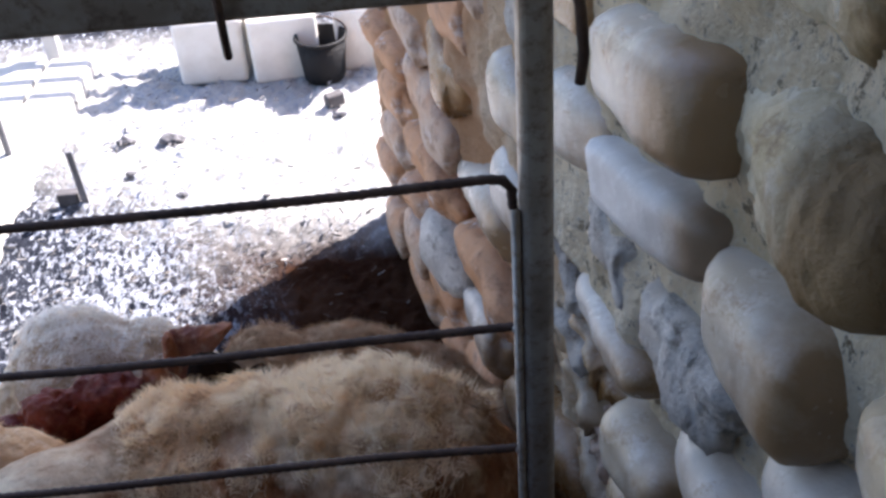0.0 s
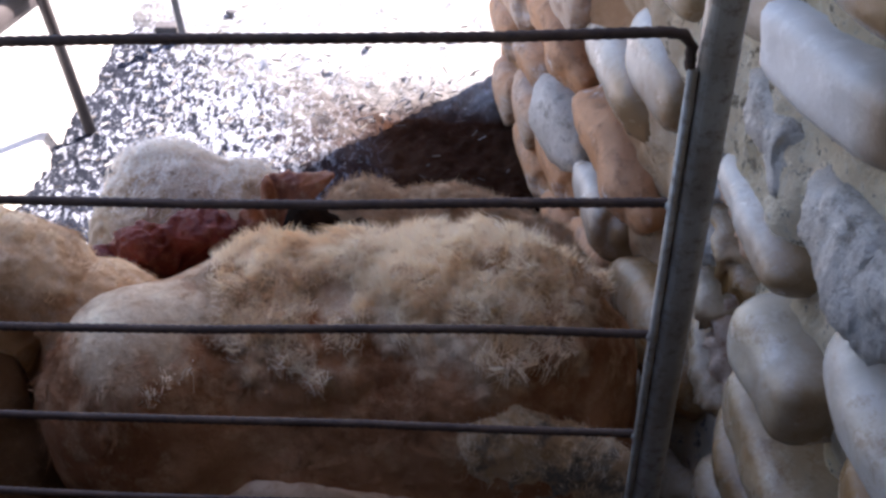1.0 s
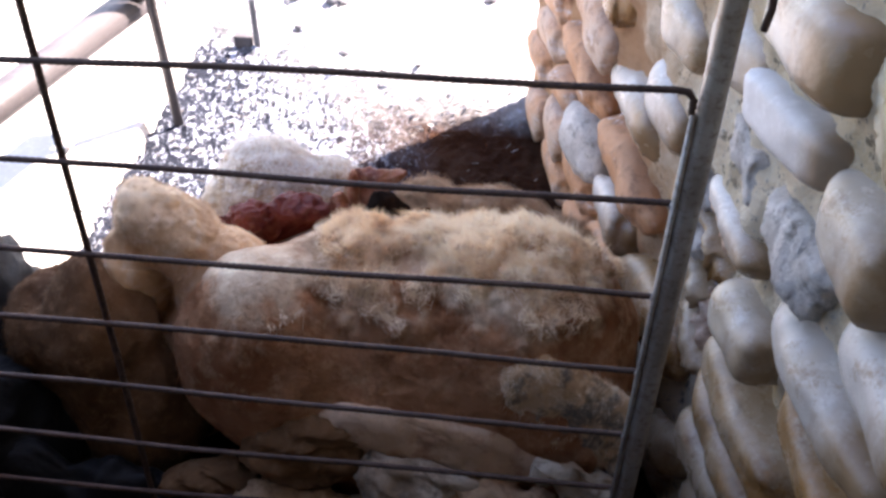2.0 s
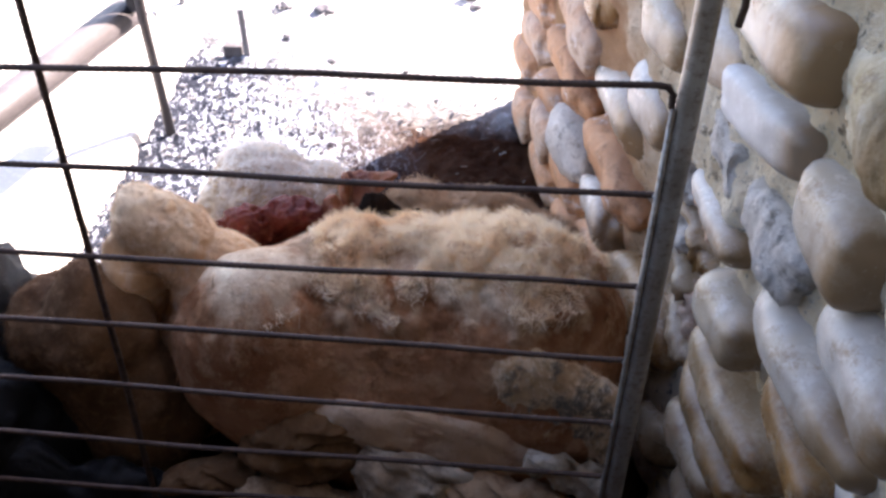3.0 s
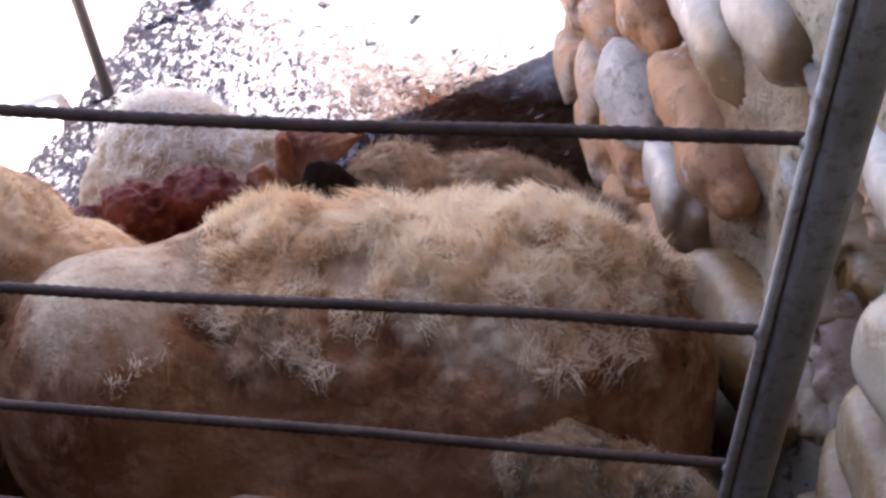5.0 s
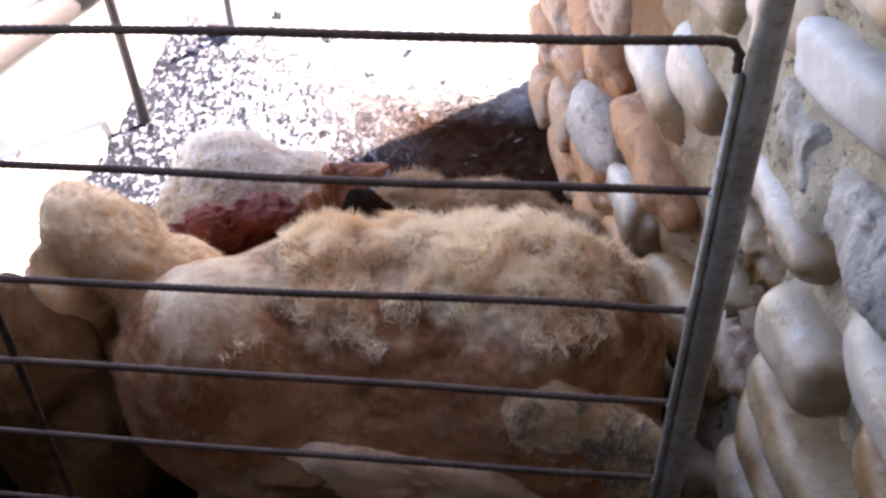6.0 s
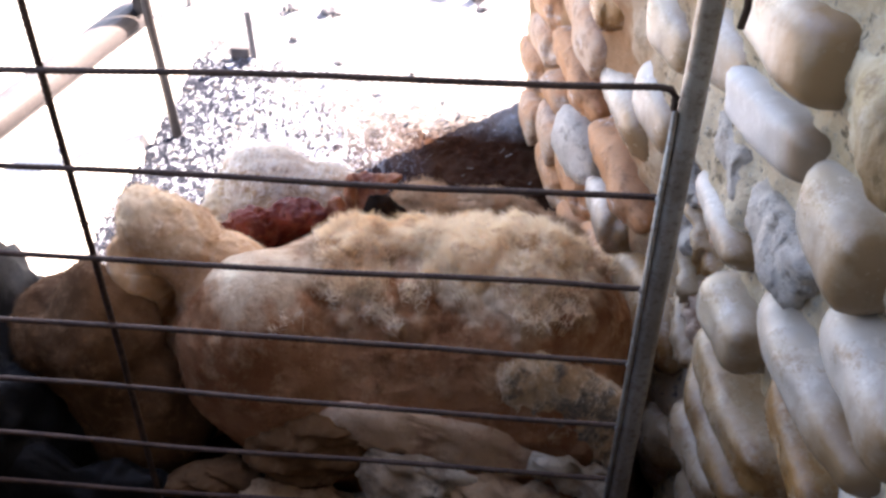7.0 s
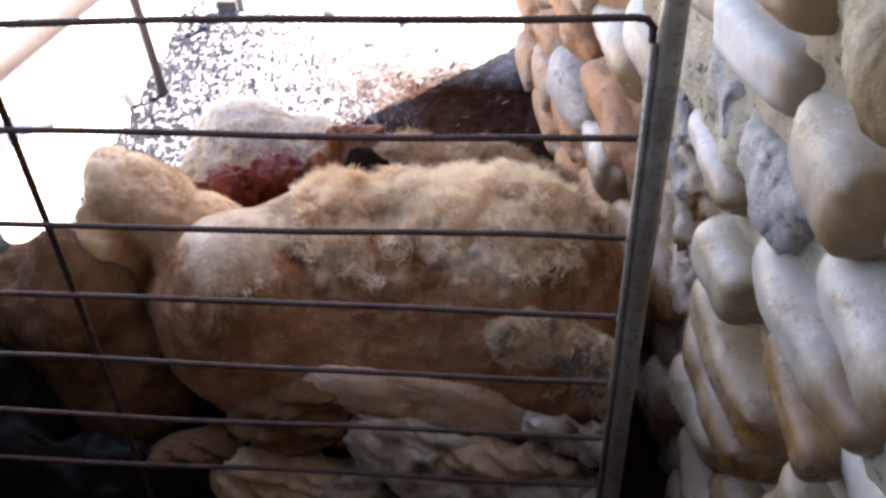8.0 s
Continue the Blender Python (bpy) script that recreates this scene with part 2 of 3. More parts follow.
translucent(M_WOOL_TUFT, 0.45)
translucent(M_WOOL_LIT, 0.45)
M_WOOL_PALE = material("pale wool", (0.74, 0.62, 0.47), (0.50, 0.36, 0.23), 7, (0.80, 0.70, 0.56), 40, 0.95, 0.7, 60, spec=0.1, dist=0.012)
M_WOOL_TAN = material("tan wool", (0.52, 0.33, 0.19), (0.64, 0.45, 0.29), 9, (0.26, 0.15, 0.08), 30, 0.95, 0.8, 50, spec=0.1, dist=0.012)
M_SMOOTH = material("short tan nap", (0.70, 0.45, 0.25), (0.46, 0.24, 0.11), 7, (0.78, 0.62, 0.45), 40, 0.9, 0.35, 130, spec=0.1, dist=0.004)
# top of the fold coloured lighter, painting the light from above
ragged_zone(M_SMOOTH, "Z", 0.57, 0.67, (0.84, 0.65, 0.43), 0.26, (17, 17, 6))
# brown nap with the lower left corner's shade put into its colour
M_SHADED_NAP = material("shaded brown nap", (0.17, 0.088, 0.042), (0.085, 0.042, 0.02), 7, (0.22, 0.125, 0.066), 45, 0.9, 0.35, 130, spec=0.1, dist=0.004)
M_RED = material("dark red lump", (0.10, 0.012, 0.008), (0.19, 0.032, 0.016), 26, (0.24, 0.085, 0.05), 60, 0.5, 0.6, 60, dist=0.008, spec=0.3)
M_RUST = material("orange brown scrap", (0.33, 0.12, 0.055), (0.17, 0.05, 0.03), 24, (0.42, 0.24, 0.15), 60, 0.65, 0.6, 60, dist=0.006, spec=0.3)
# near-black colour for the shade in the hollow between the mounds
M_HOLLOW_SHADE = material("painted hollow shade", (0.018, 0.012, 0.009), (0.04, 0.022, 0.013), 14, None, 50, 0.95, 0.9, 60, spec=0.03)
M_SCRAP = material("soiled pale scrap", (0.58, 0.48, 0.36), (0.36, 0.25, 0.16), 12, (0.20, 0.15, 0.11), 24, 0.85, 0.8, 45, dist=0.012, patch=((0.10, 0.075, 0.055), 14, 0.56, 0.66))
M_RAG = material("white wool rag", (0.66, 0.58, 0.46), (0.40, 0.29, 0.19), 14, (0.26, 0.19, 0.13), 40, 0.95, 0.8, 60, spec=0.1, dist=0.012)
M_STAINED = material("grey smeared wool", (0.72, 0.52, 0.32), (0.52, 0.32, 0.17), 8, (0.80, 0.66, 0.47), 40, 0.9, 0.6, 60, spec=0.1, dist=0.008,
                     patch=((0.20, 0.165, 0.13), 15, 0.49, 0.59))
M_PINKISH = material("pinkish tan nap", (0.60, 0.39, 0.24), (0.68, 0.50, 0.35), 9, (0.44, 0.25, 0.15), 34, 0.9, 0.5, 60, spec=0.1, dist=0.008, patch=((0.36, 0.19, 0.12), 8, 0.52, 0.66))
M_SACK = material("black plastic film", (0.004, 0.004, 0.005), (0.007, 0.007, 0.008), 10, None, 30, 0.6, 0.5, 40, dist=0.01, spec=0.25)
M_BLOCK = material("white limestone", (0.72, 0.70, 0.66), (0.6, 0.57, 0.52), 6, None, 60, 0.85, 0.3, 60)
M_WHITE = material("white painted rail", (0.5, 0.5, 0.5), (0.4, 0.4, 0.42), 9, None, 60, 0.5, 0.1, 60)
M_GREYWOOD = material("weathered grey wood", (0.15, 0.155, 0.17), (0.10, 0.10, 0.11), 9, None, 60, 0.85, 0.3, 60)
M_CLOD = material("dry grey dung", (0.10, 0.10, 0.11), (0.16, 0.16, 0.17), 20, None, 60, 0.95, 0.8, 60, spec=0.05)
M_BRICK = material("dark brick", (0.055, 0.052, 0.055), (0.085, 0.08, 0.085), 20, None, 80, 0.85, 0.4, 80)
# dark tones for the unseen screens, to keep bounced light low
M_SCREEN_BOARD = material("dark light screen", (0.07, 0.05, 0.04), (0.11, 0.085, 0.065), 3, None, 40, 0.85, 0.3, 40)
M_SCREEN_BACK = material("dark back screen", (0.09, 0.08, 0.07), (0.065, 0.058, 0.05), 2, None, 40, 0.9, 0.3, 50)


# ---- mesh helpers ----
def finish(bm, smooth=True):
    if smooth:
        for f in bm.faces:
            f.smooth = True
    return bm


def mesh_of(name, bm, mat):
    me = bpy.data.meshes.new(name)
    bm.to_mesh(me)
    bm.free()
    me.materials.append(mat)
    return me


def part(name, bm, mat, parent=None, label=""):
    ob = new(name, mesh_of(name, bm, mat))
    if parent:
        ob.parent = parent
    return tagged(ob, label)


def thing(name, at, label, category, group="", kind=""):
    ob = new(name)
    ob.location = at
    return tagged(ob, label, category, group, kind)


def box(cx, cy, cz, sx, sy, sz, bevel=0.0, seg=2, bm=None):
    bm = bm or bmesh.new()
    made = bmesh.ops.create_cube(bm, size=1.0, matrix=Matrix.Translation((cx, cy, cz)) @ Matrix.Diagonal((sx, sy, sz, 1)))
    if bevel:
        edges = list({e for v in made["verts"] for e in v.link_edges})
        bmesh.ops.bevel(bm, geom=edges, offset=bevel, segments=seg, profile=0.5, affect="EDGES")
    return bm


def tube(points, radius, sides=8, ribs=0.0, bm=None):
    """A round bar along a line of points; ribs: the pitch of slanting ridges."""
    bm = bm or bmesh.new()
    pts = [Vector(p) for p in points]
    if ribs:
        full = []
        for a, b in zip(pts, pts[1:]):
            k = max(2, int((b - a).length / (ribs / 2)))
            full += [a.lerp(b, i / k) for i in range(k)]
        pts = full + [pts[-1]]
    rings = []
    for i, p in enumerate(pts):
        d = (pts[min(i + 1, len(pts) - 1)] - pts[max(i - 1, 0)]).normalized()
        u = d.cross(Vector((0.0, 0.3, 1.0)) if abs(d.z) < 0.9 else Vector((0, 1, 0))).normalized()
        v = d.cross(u)
        r = radius * ((1.12 if i % 2 else 0.95) if ribs else 1.0)
        slant = ribs * 0.35 if ribs else 0.0
        rings.append([bm.verts.new(p + u * r * math.cos(a) + v * r * math.sin(a) + d * slant * math.cos(a))
                      for a in [2 * math.pi * k / sides for k in range(sides)]])
    for a, b in zip(rings, rings[1:]):
        for k in range(sides):
            bm.faces.new((a[k], a[(k + 1) % sides], b[(k + 1) % sides], b[k]))
    bm.faces.new(rings[0][::-1])
    bm.faces.new(rings[-1])
    bmesh.ops.recalc_face_normals(bm, faces=bm.faces)
    return finish(bm)


def blob(centre, blobs, subdiv=4, lumps=((0.02, 9.0),), seed=0.0, sharp=14.0, floor=None):
    """A closed lumpy form: the outer skin of blended ellipsoids (x, y, z, rx, ry, rz), seen from its centre."""
    bm = bmesh.new()
    bmesh.ops.create_icosphere(bm, subdivisions=subdiv, radius=1.0)
    c = np.array(centre)
    lo = np.min([np.array(b[:3]) - b[3:] for b in blobs], 0)
    hi = np.max([np.array(b[:3]) + b[3:] for b in blobs], 0)
    span = (hi - lo) / 2
    d = np.array([v.co for v in bm.verts]) * span
    d /= np.linalg.norm(d, axis=1)[:, None]

    def field(p):
        s = 0
        for b in blobs:
            q = np.sqrt((((p - np.array(b[:3])) / np.array(b[3:])) ** 2).sum(1))
            s = s + np.exp(-sharp * (q - 1))
        return -np.log(s + 1e-30) / sharp
    best = np.zeros(len(d))
    top = np.linalg.norm(span) * 2.2
    for k in np.linspace(0.0, top, 70):
        best = np.where(field(c + d * k) < 0, k, best)
    a, z = best, best + top / 69
    for _ in range(14):
        m = (a + z) / 2
        inside = field(c + d * m[:, None]) < 0
        a, z = np.where(inside, m, a), np.where(inside, z, m)
    for v, dd, k in zip(bm.verts, d, a):
        p = Vector(c + dd * k)
        for amp, freq in lumps:
            nz = noise.noise(p * freq + Vector((seed, seed * 1.7, 0)))
            p += Vector(dd) * (amp * nz if amp > 0 else -amp * (0.45 - 1.6 * abs(nz)))
        if floor is not None and p.z < floor:
            p.z = floor
        v.co = p
    return finish(bm)


def locks(surface, count, length, width, keep, seed, per=16, gather=0.7, droop=0.3, rise=0.5, radius=0.010):
    """Tufts of wool over a lumpy form: strands that start apart and gather to a curled tip, lying the same way as
    their neighbours; keep(p, n): the share of tufts that stay."""
    rnd = random.Random(seed)
    bm = bmesh.new()
    surface.verts.ensure_lookup_table()
    surface.normal_update()
    vs = surface.verts
    for _ in range(count):
        v = vs[rnd.randrange(len(vs))]
        n = v.normal
        if rnd.random() > keep(v.co, n):
            continue
        flow = noise.noise_vector(v.co * 9.0 + Vector((seed, 0, 0))) * 1.1 + noise.noise_vector(v.co * 30.0) * 0.6
        lead = n * rise + flow + Vector((rnd.gauss(0, 0.15), rnd.gauss(0, 0.15), -droop))
        lead = (lead - n * min(0.0, lead.dot(n)) + n * 0.10).normalized()
        size = length * rnd.uniform(0.45, 1.35)
        tip = lead * size
        curl = noise.noise_vector(v.co * 40.0 + Vector((0, seed, 0))) * size * 0.7
        for _ in range(per):
            off = Vector((rnd.gauss(0, radius), rnd.gauss(0, radius), rnd.gauss(0, radius)))
            off -= n * off.dot(n)
            base = v.co + off - n * (0.003 + 6.0 * off.length_squared)
            end = v.co + tip * rnd.uniform(0.75, 1.2) + off * (1 - gather) + Vector((rnd.gauss(0, 0.0025), rnd.gauss(0, 0.0025), rnd.gauss(0, 0.0025)))
            side = lead.cross(Vector((rnd.gauss(0, 1), rnd.gauss(0, 1), rnd.gauss(0, 1)))).normalized() * width * rnd.uniform(0.6, 1.4)
            rows = []
            for k in range(4):
                f = k / 3
                p = base.lerp(end, f) + n * size * 0.35 * f * (1 - f) + curl * f * f
                w = side * (1 - 0.8 * f)
                rows.append((bm.verts.new(p - w), bm.verts.new(p + w)))
            for (a, b), (c, d) in zip(rows, rows[1:]):
                bm.faces.new((a, b, d, c))
    return finish(bm)


# ---- setting: ground, concrete, wall, unseen light screens ----
def lines(lo, hi, step, far):
    mid = list(np.arange(lo, hi + 1e-6, step))
    out = [0.1, 0.3, 0.8, 2, 5, 14, far]
    return [lo - o for o in out[::-1]] + mid + [hi + o for o in out]


def build_ground():
    xs, ys = lines(-1.3, 0.3, 0.0105, 60), lines(-0.1, 2.6, 0.0105, 60)
    verts, faces = [], []
    for y in ys:
        for x in xs:
            p = Vector((x, y, 0))
            near = 1.0 if -1.31 < x < 0.31 and -0.11 < y < 2.61 else 0.0
            h = near * (0.014 * noise.noise(p * 9) + 0.014 * noise.noise(p * 24) + 0.013 * noise.noise(p * 58))
            verts.append((x, y, h - 0.006))
    w = len(xs)
    for j in range(len(ys) - 1):
        for i in range(w - 1):
            a = j * w + i
            faces.append((a, a + 1, a + w + 1, a + w))
    me = bpy.data.meshes.new("ground")
    me.from_pydata(verts, [], faces)
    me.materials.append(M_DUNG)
    for f in me.polygons:
        f.use_smooth = True
    return tagged(new("ground", me), "dark trodden dung and straw pen floor", "ground", kind="structure")


build_ground()


def build_straw():
    rnd = random.Random(5)
    verts, faces = [], []
    for _ in range(5200):
        x, y = rnd.uniform(-1.1, 0.1), rnd.uniform(0.35, 2.9)
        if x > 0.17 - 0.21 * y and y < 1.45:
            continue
        # thinned inside the wall's cast shadow, to deepen that shade
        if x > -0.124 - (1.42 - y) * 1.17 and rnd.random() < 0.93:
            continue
        if x < -0.86 and rnd.random() < 0.6:
            continue
        if y > 1.5 and rnd.random() < 0.55:
            continue
        ln, wd, a = rnd.uniform(0.005, 0.024), rnd.uniform(0.0008, 0.0024), rnd.gauss(0.5, 0.7)
        d = Vector((math.cos(a), math.sin(a), rnd.gauss(0, 0.3))) * ln / 2
        s = Vector((-math.sin(a), math.cos(a), rnd.gauss(0, 0.3))) * wd
        c = Vector((x, y, rnd.uniform(0.004, 0.020)))
        k = len(verts)
        up = Vector((0, 0, wd))
        verts += [c - d - s, c - d + s, c + d + s, c + d - s, c - d + up, c + d + up]
        faces += [(k, k + 4, k + 5, k + 3), (k + 4, k + 1, k + 2, k + 5)]
    me = bpy.data.meshes.new("straw_litter")
    me.from_pydata([tuple(v) for v in verts], [], faces)
    me.materials.append(M_STRAW)
    return tagged(new("straw_litter", me), "short broken straw strewn over the dark pen floor", "straw", kind="stuff")


build_straw()

# concrete strip along the pen
concrete = thing("pavement", (0, 0, 0), "pale worn concrete strip beside the pen floor", "pavement", kind="structure")


def concrete_slab(y0, y1):
    bm = bmesh.new()
    ys = np.linspace(y0, y1, 24)
    top = []
    for y in ys:
        edge = -1.08 + 0.07 * (y - 0.8) + 0.012 * noise.noise(Vector((y * 6, 3, 0)))
        top.append([bm.verts.new((x, y, z)) for x, z in ((edge + 0.012, -0.03), (edge, 0.028), (edge - 0.012, 0.034), (edge - 0.124, 0.035), (edge - 0.127, 0.020), (edge - 0.135, 0.020), (edge - 0.138, 0.035),
                                                             (-1.6, 0.036), (-4.2, 0.036), (-4.2, -0.03))])
    for a, b in zip(top, top[1:]):
        for i in range(9):
            bm.faces.new((a[i], b[i], b[i + 1], a[i + 1]))
    bm.faces.new(top[0])
    bm.faces.new(top[-1][::-1])
    bmesh.ops.recalc_face_normals(bm, faces=bm.faces)
    return bm


part("slab", concrete_slab(-0.6, 0.812), M_CONCRETE, concrete)
part("slab", concrete_slab(0.82, 2.3), M_CONCRETE, concrete)

# stone wall: runs along s from its foot at W0, stones stand out along N
W0 = Vector((0.176, 0, 0))
ALONG = Vector((-0.211, 1, 0)).normalized()
OUT = Vector((-1, -0.211, 0)).normalized()
WALL = Matrix(((ALONG.x, OUT.x, 0, W0.x), (ALONG.y, OUT.y, 0, W0.y), (0, 0, 1, 0), (0, 0, 0, 1)))
wall_right = tagged(new("wall_right"), "cobble wall of long river stones in rough mortar", "wall", kind="structure")
wall_right.matrix_world = WALL
WALL_END, WALL_TOP = 1.46, 2.55


def build_mortar():
    bm = bmesh.new()
    ss = [-2.6, -1.6, -1.0, -0.7] + list(np.arange(-0.45, 0.4, 0.0065)) + list(np.arange(0.4, WALL_END + 0.001, 0.0106))
    zs = [-0.02] + list(np.arange(0.02, 0.3, 0.011)) + list(np.arange(0.3, 1.25, 0.0065)) + [1.3] + [1.5, 1.8, 2.2, WALL_TOP]
    front = []
    for z in zs:
        row = []
        for s in ss:
            p = Vector((s, 0, z))
            h = 0.029 + 0.014 * noise.noise(p * 12) + 0.007 * noise.noise(p * 30) + 0.003 * noise.noise(p * 62) + 0.002 * noise.noise(p * 115)
            h += 0.012 * min(1.0, max(0.0, (s - 1.0) / 0.2)) - 0.006 * min(1.0, max(0.0, (s - 0.3) / 0.1))
            h -= (0.08 + 0.05 * noise.noise(p * 26)) * (math.exp(-(((s - 0.29) / 0.09) ** 2 + ((z - 0.60) / 0.05) ** 2)) + math.exp(-(((s - 0.25) / 0.09) ** 2 + ((z - 0.43) / 0.06) ** 2))) + 0.05 * math.exp(-(((s - 0.06) / 0.03) ** 2 + ((z - 0.72) / 0.02) ** 2))
            h -= 0.042 * min(1.0, max(0.0, (0.70 - z) / 0.22)) * (0.7 + 0.6 * noise.noise(p * 7))
            edge = 0.02 * noise.noise(Vector((z * 7, 1, 2))) + 0.012 * noise.noise(Vector((z * 19, 5, 2))) if s > WALL_END - 0.01 else 0
            row.append(bm.verts.new((s + edge, h, z)))
        front.append(row)
    back = [[bm.verts.new((r[i].co.x, -0.42, r[i].co.z)) for i in (0, -1)] for r in front]
    for a, b, c, d in zip(front, front[1:], back, back[1:]):
        for i in range(len(ss) - 1):
            bm.faces.new((a[i], a[i + 1], b[i + 1], b[i]))
        bm.faces.new((a[-1], c[1], d[1], b[-1]))
        bm.faces.new((c[0], a[0], b[0], d[0]))
        bm.faces.new((c[1], c[0], d[0], d[1]))
    bm.faces.new(front[-1] + [back[-1][1], back[-1][0]])
    bmesh.ops.recalc_face_normals(bm, faces=bm.faces)
    return finish(bm)


part("mortar", build_mortar(), M_MORTAR, wall_right, "rough sandy lime mortar")


def stone_mesh(ln, dp, ht, seed, cuts=18, around=14, square=2.3, lump=0.10, blunt=3.0, rough=0.05):
    """A long rounded stone lying along x, blunt at both ends."""
    rnd = random.Random(seed)
    bm = bmesh.new()
    rows = []
    taper, shear = rnd.uniform(-0.26, 0.26), rnd.uniform(-0.25, 0.25)
    for i in range(cuts + 1):
        f = -1 + 2 * i / cuts
        f = math.sin(f * math.pi / 2)
        r = max(0.0, 1 - abs(f) ** (blunt if f < 0 or square > 5 else 3.0)) ** (1 / 2.4)
        row = []
        for k in range(around):
            a = 2 * math.pi * k / around
            ca, sa = math.cos(a), math.sin(a)
            q = (abs(ca) ** square + abs(sa) ** square) ** (-1 / square)
            p = Vector((f, ca * q * r * (1 + taper * f), sa * q * r * (1 + taper * f) + shear * f * 0.3))
            q2 = Vector((p.x * ln / ht, p.y, p.z))
            nn = noise.noise(q2 * 0.55 + Vector((seed * 3.1, 0, seed))) + 0.25 * noise.noise(q2 * 1.3 + Vector((0, seed * 1.9, seed))) + rough * noise.noise(q2 * 5 + Vector((seed, 0, seed)))
            p *= 1 + lump * nn
            row.append(Vector((p.x * ln / 2, p.y * dp, p.z * ht / 2)))
        rows.append(row)
    vrows = [[bm.verts.new(p) for p in row] for row in rows[1:-1]]
    a0 = bm.verts.new(sum(rows[0], Vector()) / around)
    a1 = bm.verts.new(sum(rows[-1], Vector()) / around)
    for a, b in zip(vrows, vrows[1:]):
        for k in range(around):
            bm.faces.new((a[k], a[(k + 1) % around], b[(k + 1) % around], b[k]))
    for k in range(around):
        bm.faces.new((a0, vrows[0][(k + 1) % around], vrows[0][k]))
        bm.faces.new((a1, vrows[-1][k], vrows[-1][(k + 1) % around]))
    bmesh.ops.recalc_face_normals(bm, faces=bm.faces)
    return finish(bm)


# far end, near end along the wall; heights there; thickness; how far it stands out; kind
NEAR_STONES = [
    (0.272, 0.060, 0.684, 0.690, 0.060, 0.056, "w"), (0.105, -0.095, 0.786, 0.800, 0.100, 0.060, "r"),
    (0.140, -0.020, 0.602, 0.606, 0.106, 0.078, "w"), (0.002, -0.315, 0.716, 0.712, 0.098, 0.080, "w"),
    (0.155, -0.155, 0.500, 0.506, 0.088, 0.076, "n"), (-0.045, -0.250, 0.622, 0.606, 0.082, 0.066, "n"),
    (-0.135, -0.345, 0.822, 0.806, 0.112, 0.078, "w"), (0.208, -0.042, 0.868, 0.920, 0.086, 0.066, "b"),
    (0.215, -0.050, 0.985, 1.040, 0.124, 0.084, "w"), (-0.020, -0.225, 1.032, 1.054, 0.126, 0.082, "y"),
    (-0.010, -0.200, 0.902, 0.900, 0.112, 0.080, "w"), (0.268, 0.120, 0.772, 0.772, 0.094, 0.044, "r"),
    (0.340, 0.165, 0.868, 0.888, 0.120, 0.062, "w"), (-0.208, -0.345, 0.922, 0.936, 0.094, 0.070, "w"),
    (0.345, 0.235, 0.992, 1.000, 0.086, 0.052, "n"), (-0.020, -0.165, 1.146, 1.160, 0.080, 0.040, "y"),
    (-0.185, -0.340, 1.140, 1.150, 0.088, 0.044, "y"), (0.190, 0.020, 1.110, 1.130, 0.080, 0.044, "y"),
    (0.170, -0.120, 0.402, 0.410, 0.086, 0.070, "n"), (-0.170, -0.330, 0.520, 0.505, 0.090, 0.064, "n"),
    (0.530, 0.375, 0.800, 0.790, 0.120, 0.056, "w"), (0.560, 0.380, 0.655, 0.648, 0.118, 0.054, "w"), (0.500, 0.370, 0.930, 0.935, 0.105, 0.050, "r"),
    (0.180, -0.040, 0.300, 0.310, 0.092, 0.062, "n"), (-0.130, -0.320, 0.410, 0.400, 0.090, 0.060, "n"),
]
KINDS = {"w": M_STONE, "r": M_STONE_ROUGH, "b": M_STONE_GREY, "n": M_STONE_BROWN, "y": M_STONE_YELLOW}


def set_stone(ob, s, z, tilt):
    ob.parent = wall_right
    ob.matrix_basis = pose(s, 0.001, z, 0, -tilt, 0)


taken = [(0.30, 0.60, 0.13, 0.06), (0.26, 0.44, 0.11, 0.06)]  # hollows where stones have fallen out
for i, (s0, s1, z0, z1, h, proud, kind) in enumerate(NEAR_STONES):
    me = mesh_of("stone", stone_mesh((s0 - s1) * 0.97, proud * 0.90, h * 0.77, i + 3, 48, 32, 7.0 if kind == "b" else (3.2, 5.0, 4.0)[i % 3], {"r": 0.30, "b": 0.07, "y": 0.40}.get(kind, 0.12), 9.0, {"r": 0.35, "y": 0.16}.get(kind, 0.04)), KINDS[kind])
    set_stone(new("stone", me), (s0 + s1) / 2, (z0 + z1) / 2, math.degrees(math.atan2(z0 - z1, s0 - s1)))
    taken.append(((s0 + s1) / 2, (z0 + z1) / 2, (s0 - s1) / 2, h / 2))

SIZES = ((0.22, 0.098), (0.27, 0.104), (0.18, 0.112), (0.31, 0.092), (0.13, 0.080))
# thin broken flakes left standing in the hollows: along the wall, height, length, thickness, lean
for i, (sc, zc, ln, th, lean) in enumerate(((0.345, 0.615, 0.13, 0.034, 28), (0.285, 0.560, 0.15, 0.030, 20), (0.235, 0.625, 0.09, 0.028, 35), (0.335, 0.520, 0.12, 0.036, 12),
                                            (0.300, 0.455, 0.14, 0.034, 24), (0.225, 0.420, 0.12, 0.030, 30), (0.375, 0.680, 0.11, 0.036, 22), (0.260, 0.375, 0.14, 0.036, 10))):
    flake = new("stone", mesh_of("stone", stone_mesh(ln, 0.036, th, 90 + i, 26, 16, 4.0, 0.5, 7.0, 0.5), (M_STONE_ROUGH, M_STONE_BROWN, M_STONE_TAN)[i % 3]))
    flake.parent = wall_right
    flake.matrix_basis = pose(sc, -0.022, zc, 0, -lean, 0)

